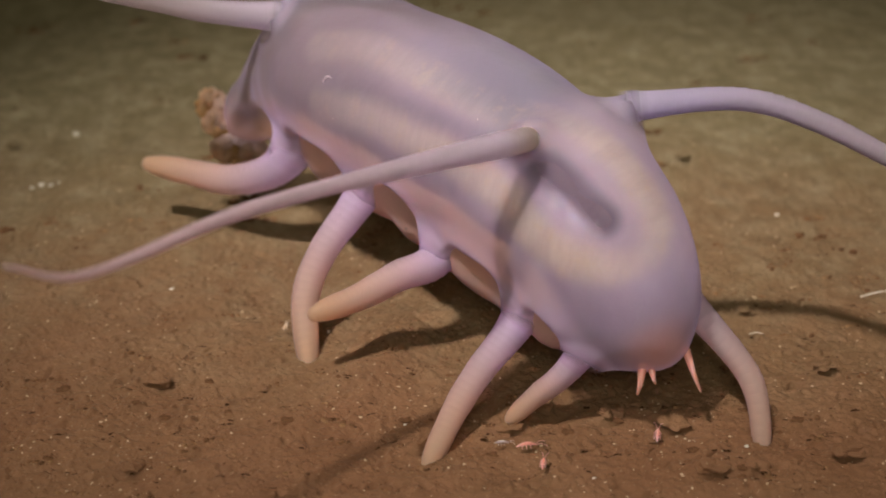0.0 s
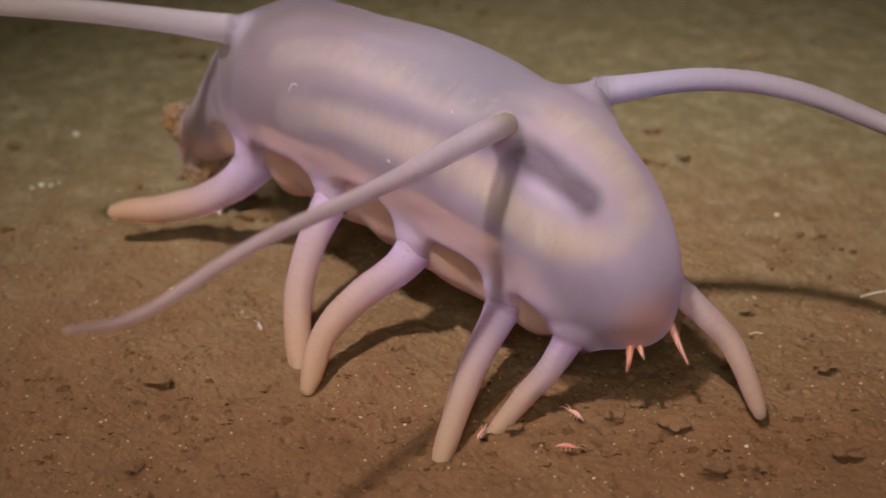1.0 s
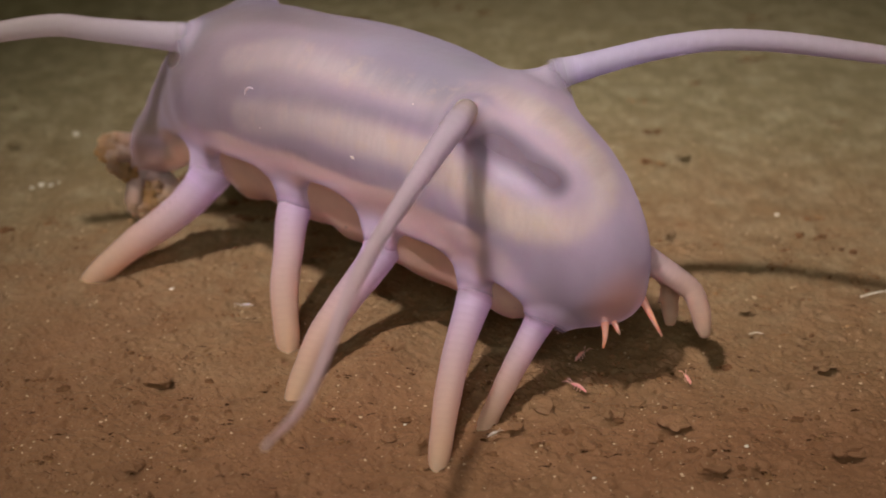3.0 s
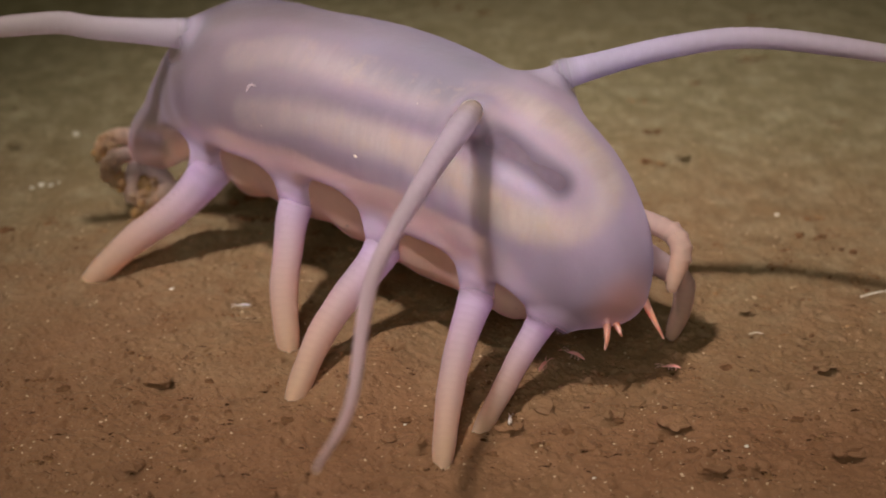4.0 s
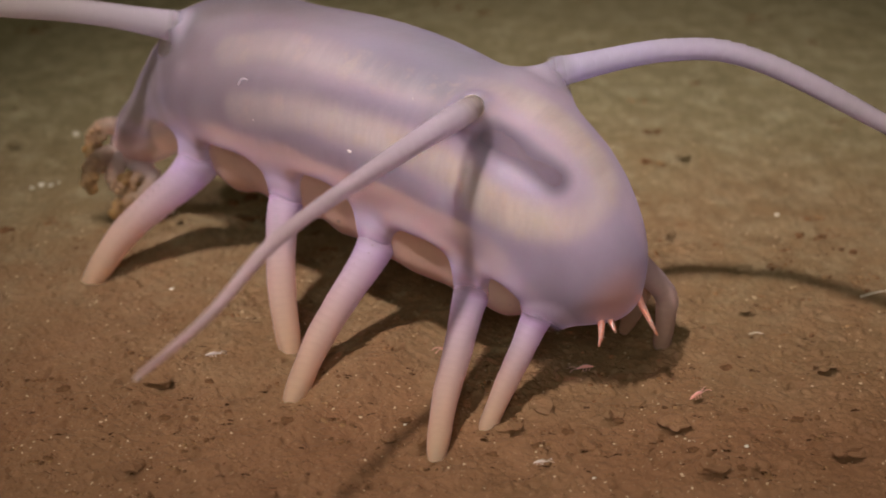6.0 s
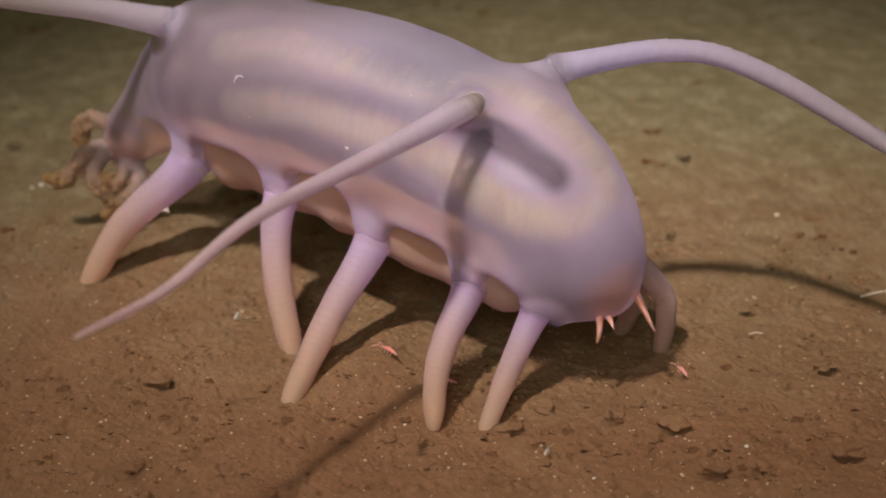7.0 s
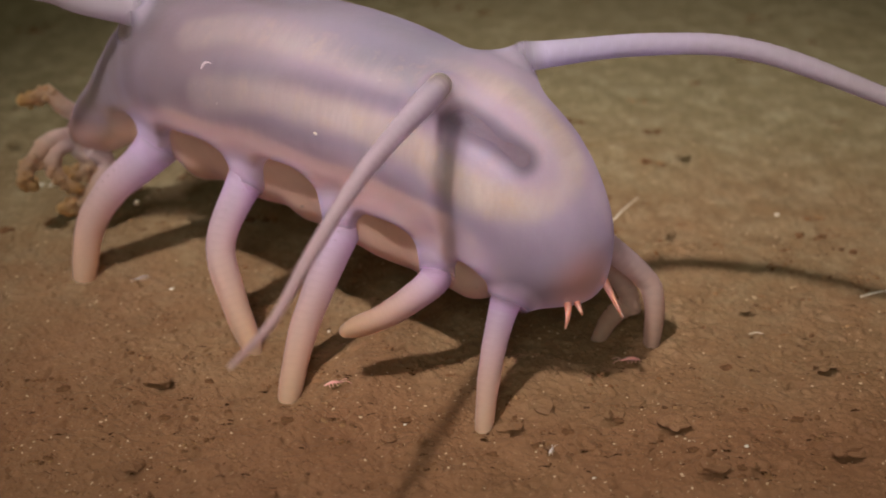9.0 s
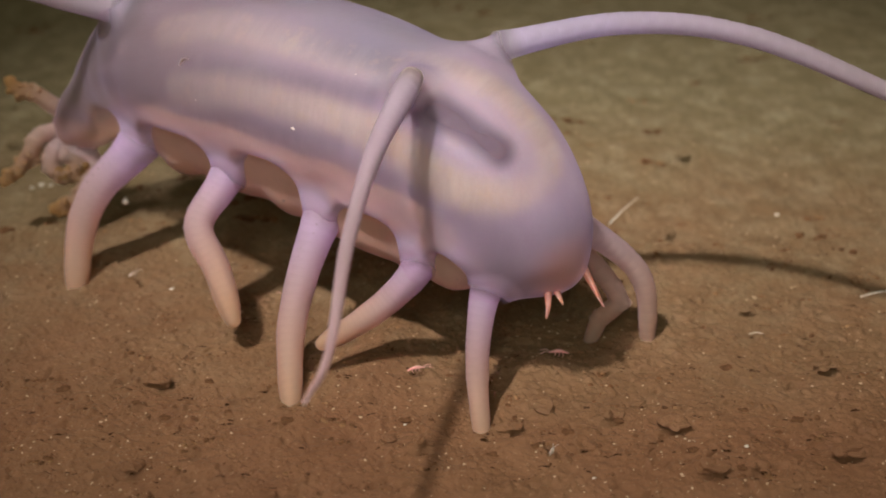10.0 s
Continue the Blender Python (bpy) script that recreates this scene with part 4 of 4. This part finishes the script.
    bend(leg_c, 4, (-15.0, -46.7, 21.6), (-22.0, -53.1, 14.7), (-27.9, -60.2, 7.6), (-33.0, -72.5, -1.5))
    bend(leg_c, 5, (-15.4, -47.4, 21.9), (-22.0, -53.6, 14.6), (-27.9, -60.3, 7.3), (-33.0, -73.2, -1.4))
    bend(leg_c, 5.5, (-15.6, -47.4, 22.2), (-22.2, -53.7, 14.8), (-28.0, -60.3, 7.3), (-33.1, -73.2, -1.3))
    bend(leg_c, 7, (-16.9, -47.5, 22.8), (-23.0, -53.7, 15.1), (-28.1, -60.4, 7.1), (-33.7, -73.4, -1.3))
    bend(leg_c, 7.5, (-19.2, -46.8, 24.2), (-25.1, -53.1, 16.0), (-29.9, -60.0, 7.7), (-33.1, -74.0, -1.4))
    bend(leg_c, 8, (-19.7, -46.7, 24.1), (-25.7, -53.1, 16.0), (-30.2, -60.2, 7.8), (-33.3, -73.9, -1.4))
    bend(leg_c, 8.5, (-21.2, -46.0, 25.4), (-26.7, -52.8, 16.9), (-30.8, -60.3, 8.2), (-33.6, -73.9, -1.5))
    bend(leg_c, 9, (-22.5, -46.2, 26.5), (-27.7, -52.7, 17.4), (-31.5, -60.0, 8.4), (-33.9, -73.9, -1.5))
    bend(leg_c, 9.5, (-24.9, -46.3, 27.5), (-29.7, -52.8, 18.1), (-33.1, -59.9, 8.6), (-33.5, -73.9, -1.6))
    bend(leg_c, 10, (-27.4, -45.0, 29.3), (-31.6, -52.1, 19.2), (-33.8, -59.7, 9.0), (-32.8, -74.4, -1.5))
    bend(leg_d, 0, (14.2, -72.2, 16.7), (8.0, -77.7, 11.4), (2.8, -83.7, 5.7), (-3.1, -94.7, -1.2))
    bend(leg_d, 0.5, (14.3, -68.7, 16.9), (8.5, -75.5, 11.4), (3.1, -82.7, 6.1), (-2.0, -94.3, -1.3))
    bend(leg_d, 1, (12.3, -67.0, 18.6), (7.3, -74.6, 12.4), (3.5, -82.6, 6.4), (-0.9, -94.9, -1.3))
    bend(leg_d, 1.5, (9.6, -65.3, 19.2), (5.1, -73.7, 12.8), (2.3, -82.6, 6.5), (-0.6, -95.7, -1.3))
    bend(leg_d, 2.5, (6.3, -64.4, 18.9), (2.9, -73.4, 12.3), (0.6, -82.4, 5.8), (-1.5, -97.2, -0.9))
    bend(leg_d, 4, (6.5, -64.4, 19.0), (3.2, -73.1, 12.4), (1.2, -82.1, 5.9), (-0.3, -96.6, -1.0))
    bend(leg_d, 5, (6.3, -64.9, 19.4), (3.5, -73.3, 12.6), (1.4, -81.9, 6.0), (-1.0, -95.7, -1.1))
    bend(leg_d, 5.5, (6.2, -65.0, 19.3), (3.5, -73.5, 12.3), (1.0, -81.9, 5.6), (-1.4, -96.7, -0.9))
    bend(leg_d, 7, (4.5, -63.4, 19.9), (0.7, -69.6, 14.0), (-1.5, -76.3, 8.0), (-1.9, -82.9, 1.2))
    bend(leg_d, 7.5, (3.3, -62.5, 21.6), (-1.1, -67.6, 17.1), (-4.9, -73.3, 12.8), (-7.0, -80.1, 7.8))
    bend(leg_d, 8, (2.2, -62.1, 22.8), (-2.3, -67.5, 18.8), (-7.6, -73.0, 15.9), (-12.8, -78.8, 12.5))
    bend(leg_d, 8.5, (-0.3, -61.0, 23.9), (-5.1, -66.0, 20.5), (-10.5, -71.0, 18.1), (-17.1, -74.8, 16.3))
    bend(leg_d, 9, (-1.6, -60.6, 24.9), (-6.7, -64.1, 20.7), (-13.0, -67.1, 17.8), (-20.3, -69.9, 16.2))
    bend(leg_d, 9.5, (-3.0, -59.6, 24.3), (-8.3, -61.5, 18.7), (-15.1, -63.4, 15.2), (-22.9, -64.9, 12.2))
    bend(leg_d, 10, (-5.5, -58.1, 25.7), (-11.0, -60.2, 19.0), (-18.0, -62.5, 14.1), (-26.2, -64.2, 9.6))
    bend(leg_e, 0, (27.9, -80.9, 16.4), (24.0, -81.4, 11.4), (19.2, -81.2, 6.7), (14.4, -81.6, 1.7))
    bend(leg_e, 0.5, (27.3, -77.6, 15.0), (22.9, -78.6, 9.5), (17.8, -78.9, 4.2), (9.5, -84.2, -1.2))
    bend(leg_e, 1, (25.9, -76.2, 15.8), (21.6, -77.7, 10.3), (16.8, -79.0, 4.9), (9.7, -84.8, -1.5))
    bend(leg_e, 1.5, (23.3, -74.0, 17.1), (19.7, -76.0, 11.2), (16.0, -77.9, 4.9), (8.1, -83.2, -1.4))
    bend(leg_e, 2.5, (19.6, -71.1, 19.0), (16.5, -74.0, 12.8), (13.1, -76.7, 6.5), (8.2, -82.7, -2.1))
    bend(leg_e, 4, (20.1, -71.1, 19.0), (16.5, -74.1, 12.5), (12.8, -77.0, 6.1), (7.0, -84.2, -1.8))
    bend(leg_e, 5, (19.6, -71.3, 19.6), (16.6, -74.1, 13.1), (13.1, -76.7, 6.5), (8.2, -83.2, -2.0))
    bend(leg_e, 5.5, (19.5, -71.1, 19.8), (16.6, -74.1, 13.2), (13.2, -76.7, 6.5), (8.3, -83.2, -2.0))
    bend(leg_e, 7, (19.0, -69.9, 20.2), (15.9, -73.2, 13.5), (12.8, -76.5, 6.9), (8.4, -83.2, -2.1))
    bend(leg_e, 7.5, (18.2, -69.2, 20.4), (15.0, -72.4, 13.5), (11.8, -76.4, 7.2), (8.3, -83.5, -2.2))
    bend(leg_e, 8, (16.7, -69.1, 20.9), (14.0, -72.3, 13.9), (11.3, -76.4, 7.3), (8.5, -83.5, -2.2))
    bend(leg_e, 8.5, (15.0, -68.8, 21.3), (12.7, -72.5, 14.3), (10.7, -76.4, 7.3), (8.7, -84.1, -2.2))
    bend(leg_e, 9, (13.6, -69.2, 22.2), (11.0, -72.6, 14.8), (9.6, -76.4, 7.3), (8.3, -84.6, -2.1))
    bend(leg_e, 9.5, (11.7, -69.3, 22.7), (9.9, -72.7, 15.1), (8.4, -76.4, 7.4), (8.1, -84.6, -2.2))
    bend(leg_e, 10, (9.1, -68.5, 23.5), (7.5, -72.5, 15.8), (7.3, -76.2, 7.7), (8.3, -84.6, -2.2))
    bend(leg_f, 0, (61, -76, 14), (65, -82, 8), (66, -90, -2))
    bend(leg_f, 0.5, (61, -73, 15), (64, -80, 9), (66, -88, 1))
    bend(leg_f, 1, (59, -69, 16), (63, -75, 11), (66, -83, 4))
    bend(leg_f, 1.5, (57, -65, 20), (62, -71, 16), (64, -79, 8))
    bend(leg_f, 2.5, (53, -60, 21), (57, -64, 18), (60, -69, 14))
    bend(leg_f, 4, (52, -52, 20), (54, -53, 14), (52, -54, 6))
    bend(leg_f, 5, (51, -48, 15), (53, -47, 8), (52, -47, -2))
    bend(leg_f, 5.5, (50, -49, 15), (51, -49, 9), (51, -48, -2))
    bend(leg_f, 7, (49, -49, 15), (51, -50, 8), (50, -51, -2))
    bend(leg_f, 7.5, (49, -49, 15), (51, -49, 8), (50, -50, -2))
    bend(leg_f, 8.5, (47, -47, 16), (50, -48, 8), (49, -49, -2))
    bend(leg_f, 9.5, (42, -46, 20), (47, -47, 13), (48, -48, -2))
    bend(leg_f, 10, (40, -44.5, 22), (46.5, -45, 13), (48, -46, -2))
    bend(leg_g, 0, (52, -48, 12), (54, -47, 5), (53, -46, -2))
    bend(leg_g, 2.5, (51, -47, 13), (51, -49, 8), (52, -50, 4))
    bend(leg_g, 4, (48, -50, 31), (52, -55, 28), (50, -60, 22))
    bend(leg_g, 5, (46, -45, 28), (50, -47, 25), (50, -50, 18))
    bend(leg_g, 5.5, (45, -43, 21), (46, -45, 13), (44, -46, 6))
    bend(leg_g, 7, (45, -41, 11), (44, -42, 5), (41, -43, -2))
    bend(leg_g, 8.5, (44, -43, 11), (41, -44, 5), (37, -45, -2))
    bend(leg_g, 10, (40, -43, 11), (37, -44, 5), (34, -46, -2))
    for t, *points in (
            (0, (-9, -92, 63), (-34, -114, 65), (-54, -138, 66), (-63, -147, 72)),
            (0.5, (-14, -94, 63), (-36, -117, 64), (-51, -136, 64), (-61, -148, 69)),
            (1, (-10, -93, 61), (-31, -120, 62), (-45, -143, 62), (-53, -155, 66)),
            (1.5, (-13, -101, 62), (-30, -130, 62), (-40, -154, 62), (-45, -162, 65)),
            (2.1, (-9, -94, 61), (-21, -124, 59), (-30, -151, 58), (-34, -163, 60)),
            (2.5, (-6, -89, 60), (-16, -119, 57), (-25, -150, 54), (-30, -164, 56)),
            (4, (-4, -90, 59), (-12, -117, 54), (-14, -147, 49), (-18, -163, 48)),
            (4.5, (-7, -95, 59), (-14, -120, 55), (-16, -145, 51), (-19, -163, 49)),
            (5, (-10, -98, 60), (-18, -123, 56), (-23, -151, 52), (-27, -162, 52)),
            (5.5, (-11, -90, 61), (-24, -116, 58), (-31, -137, 54), (-37, -155, 53)),
            (7, (-15, -83, 61), (-33, -103, 59), (-46, -123, 55), (-57, -138, 55)),
            (7.5, (-15, -83, 61), (-32, -103, 59), (-45, -122, 55), (-55, -137, 54)),
            (8, (-15, -87, 62), (-30, -109, 60), (-40, -128, 57), (-47, -142, 57)),
            (8.5, (-12, -86, 63), (-24, -113, 60), (-33, -132, 57), (-40, -147, 58)),
            (9, (-14, -91, 63), (-22, -114, 58), (-27, -133, 55), (-32, -145, 54)),
            (9.5, (-12, -85, 63), (-17, -107, 57), (-22, -128, 52), (-27, -144, 50)),
            (10, (-13, -81, 62), (-17, -103, 54), (-19, -126, 45), (-22, -138, 43)),
    ):
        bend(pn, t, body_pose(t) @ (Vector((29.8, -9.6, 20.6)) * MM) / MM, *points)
    bend(pf, 0, (60, -58, 64), (76, -63, 61), (94, -72, 54))
    bend(pf, 0.5, (61, -54, 64), (77, -59, 61), (96, -68, 55))
    bend(pf, 1, (55, -49, 65), (74, -54, 64), (96, -64, 58))
    bend(pf, 1.5, (52, -46, 66), (73, -50, 67), (97, -60, 61))
    bend(pf, 2.5, (48, -42, 70), (67, -46, 72), (97, -55, 71))
    bend(pf, 4, (48, -43, 70), (67, -46, 73), (96, -55, 72))
    bend(pf, 4.5, (48, -43, 71), (67, -46, 72), (96, -56, 71))
    bend(pf, 5, (48, -43, 71), (67, -47, 71), (97, -57, 67))
    bend(pf, 5.5, (48, -44, 70), (67, -48, 70), (97, -60, 60))
    bend(pf, 7, (48, -42, 69), (67, -47, 66), (97, -62, 52))
    bend(pf, 7.5, (48, -41, 68), (68, -46, 66), (98, -60, 53))
    bend(pf, 8.5, (48, -41, 69), (68, -45, 68), (98, -58, 59))
    bend(pf, 9, (44, -41, 70), (67, -46, 70), (97, -58, 62))
    bend(pf, 9.5, (44, -41, 72), (67, -46, 71), (97, -58, 64))
    bend(pf, 10, (38, -39, 74), (65, -45, 73), (97, -58, 63))
    bend(fn, 0, (-56, -1, 65), (-68, -3, 68), (-80, -5, 71))
    bend(fn, 0.5, (-60, 0, 64), (-73, -2, 67), (-89, -5, 70))
    bend(fn, 1, (-69, -1, 63), (-86, -4, 66), (-111, -11, 70))
    bend(fn, 1.5, (-77, -2, 61), (-93, -5, 64), (-112, -12, 64))
    bend(fn, 2.5, (-82, -3, 61), (-94, -6, 63), (-112, -12, 62))
    bend(fn, 4, (-82, -5, 62), (-93, -7, 64), (-112, -13, 64))
    bend(fn, 5, (-82, -5, 64), (-93, -8, 66), (-111, -13, 67))
    bend(fn, 5.5, (-81, -6, 65), (-93, -8, 67), (-111, -14, 69))
    bend(fn, 7, (-82, -6, 67), (-92, -8, 69), (-110, -13, 73))
    bend(fn, 7.5, (-83, -5, 67), (-93, -7, 70), (-110, -12, 74))
    bend(fn, 8.5, (-84, -6, 68), (-92, -7, 71), (-110, -11, 76))
    bend(fn, 9.5, (-86, -6, 69), (-94, -7, 72), (-110, -11, 77))
    bend(fn, 10, (-88, -5, 69), (-96, -7, 72), (-111, -10, 77))
    bend(feeler_a, 0, (-59, 26, 30), (-61, 27, 32), (-64, 27, 33), (-65, 25, 29))
    bend(feeler_a, 2.5, (-85, 21, 22), (-88, 20, 23), (-91, 19, 22), (-90, 18, 19))
    bend(feeler_a, 5, (-86, 19, 26), (-90, 18, 25), (-92, 16, 22), (-92, 15, 19))
    bend(feeler_a, 7.5, (-92, 17, 30), (-95, 17, 32), (-98, 16, 30), (-97, 14, 26))
    bend(feeler_a, 8.5, (-97, 16, 33), (-101, 17, 37), (-104, 15, 35), (-107, 13, 33))
    bend(feeler_a, 10, (-103, 17, 34), (-108, 17, 38), (-111, 16, 38), (-113, 16, 41))
    bend(feeler_b, 0, (-59, 25, 26), (-62, 25, 28), (-63, 24, 25), (-60, 24, 24))
    bend(feeler_b, 2.5, (-85, 20, 20), (-88, 19, 20), (-86, 18, 16), (-83, 18, 15))
    bend(feeler_b, 5, (-89, 15, 19), (-91, 13, 16), (-90, 12, 13), (-86, 12, 11))
    bend(feeler_b, 7.5, (-96, 13, 23), (-100, 10, 19), (-103, 8, 16), (-106, 8, 17))
    bend(feeler_b, 8.5, (-101, 12, 25), (-106, 9, 21), (-109, 6, 17), (-105, 6, 15))
    bend(feeler_b, 10, (-106, 13, 27), (-109, 10, 22), (-112, 8, 19), (-115, 6, 17))
    bend(feeler_c, 0, (-59, 23, 21), (-61, 22, 20), (-59, 21, 18), (-57, 22, 19))
    bend(feeler_c, 2.5, (-83, 17, 11), (-83, 14, 5), (-79, 14, 4), (-79, 16, 8))
    bend(feeler_c, 5, (-84, 16, 17), (-85, 14, 13), (-82, 14, 11), (-80, 16, 15))
    bend(feeler_c, 7.5, (-93, 14, 22), (-96, 11, 17), (-93, 9, 12), (-89, 9, 8))
    bend(feeler_c, 8.5, (-100, 12, 24), (-102, 9, 20), (-100, 8, 15), (-97, 7, 11))
    bend(feeler_c, 10, (-103, 13, 23), (-104, 11, 19), (-100, 11, 16), (-95, 13, 18))
    bend(feeler_d, 0, (-49, 23, 18), (-50, 22, 17), (-51, 22, 15), (-52, 21, 14))
    bend(feeler_d, 2.5, (-73, 19, 10), (-74, 17, 8), (-75, 16, 6), (-76, 15, 4))
    bend(feeler_d, 5, (-76, 16, 13), (-78, 14, 10), (-82, 12, 8), (-86, 10, 6))
    bend(feeler_d, 7.5, (-83, 14, 17), (-84, 12, 13), (-87, 10, 10), (-91, 7, 7))
    bend(feeler_d, 8.5, (-87, 13, 19), (-89, 11, 15), (-93, 8, 10), (-99, 6, 9))
    bend(feeler_d, 10, (-93, 14, 19), (-95, 11, 14), (-99, 8, 9), (-103, 6, 9))
    bend(feeler_e, 0, (-53, 23, 20), (-54, 22, 18), (-55, 22, 17), (-56, 21, 16))
    bend(feeler_e, 2.5, (-77, 19, 13), (-77, 18, 11), (-78, 17, 10), (-79, 17, 9))
    bend(feeler_e, 5, (-79, 17, 17), (-79, 16, 14), (-81, 15, 13), (-83, 14, 14))
    bend(feeler_e, 7.5, (-87, 15, 21), (-87, 13, 17), (-89, 11, 14), (-93, 11, 16))
    bend(feeler_e, 8.5, (-93, 13, 23), (-91, 13, 20), (-94, 11, 17), (-98, 10, 18))
    bend(feeler_e, 10, (-101, 13, 22), (-97, 13, 20), (-99, 11, 16), (-102, 10, 18))
    for t, shift in ((0, 0), (2.5, -12), (10, -26)):
        bend(leg_h, t, (38 + shift, -20, 20), (40 + shift, -20, 10), (40 + shift, -19, 0))
        bend(leg_i, t, (18 + shift, 6, 20), (18 + shift, 6, 10), (17 + shift, 6, 0))
        bend(leg_j, t, (-3 + shift, 34, 20), (-5 + shift, 34, 10), (-4 + shift, 33, 0))
    for t in TIMES:
        m = body_pose(t)
        bend(ff, t, *[m @ (Vector(p) * MM) / MM for p in ((-67, 25, 40), (-70, 26, 58), (-76, 28, 80))])
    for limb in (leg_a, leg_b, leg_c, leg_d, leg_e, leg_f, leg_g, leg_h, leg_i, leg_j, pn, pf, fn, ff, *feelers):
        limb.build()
    swim(swimmers[0], [(0, 44, -89), (.5, 31, -81), (1, 28, -81), (1.5, 25, -69), (2.5, 31, -59), (4, 30, -58), (5, 16, -51), (5.5, 9, -51), (7, -12, -60), (7.5, -17, -44), (8.5, -19, -37), (9.5, -24, -55), (10, -38, -31)])
    swim(swimmers[1], [(0, 17, -92), (.5, 23, -91), (1, 25, -93), (1.5, 29, -91), (2.5, 32, -76), (4, 22, -65), (5, 44, -68), (5.5, 55, -76), (7, 53, -64), (7.5, 52, -62), (8.5, 53, -58), (9.5, 29, -60), (10, 26, -58)])
    swim(swimmers[2], [(0, 20, -98), (.5, 5, -89), (1, 8, -88), (1.5, 21, -85), (2.5, 54, -72), (4, 51, -62), (5, 36, -62), (5.5, 37, -62), (7, 1, -68), (7.5, -28, -60), (8.5, -26, -71), (9.5, -20, -69), (10, -6, -64)])
    swim(swimmers[3], [(0, -37, -44), (.5, -41, -42), (1, -43, -44), (1.5, -44, -34), (2.5, -47, -34), (4, -48, -34), (5, -59, -38), (5.5, -54, -60), (7, -49, -39), (7.5, -46, -22), (8.5, -64, -15), (9.5, -82, -25), (10, -78, -18)])
    swim(swimmers[4], [(0, 12, -91), (.5, 10, -89), (1, 8, -88), (1.5, 9, -87), (2.5, 9, -89), (4, 14, -83), (5, 14, -77), (5.5, 18, -99), (7, 21, -94), (10, 22, -94)])
    swim(bead, [(0, -54, 24), (.5, -57, 16), (1, -59.5, 8.5), (2.5, -67.4, -0.4), (4, -68.5, 5), (5, -70.9, 7.8), (7.5, -75.7, 11.7), (8.5, -81.4, 16.7), (10, -86.9, 17.5)], 5.0)


motions()
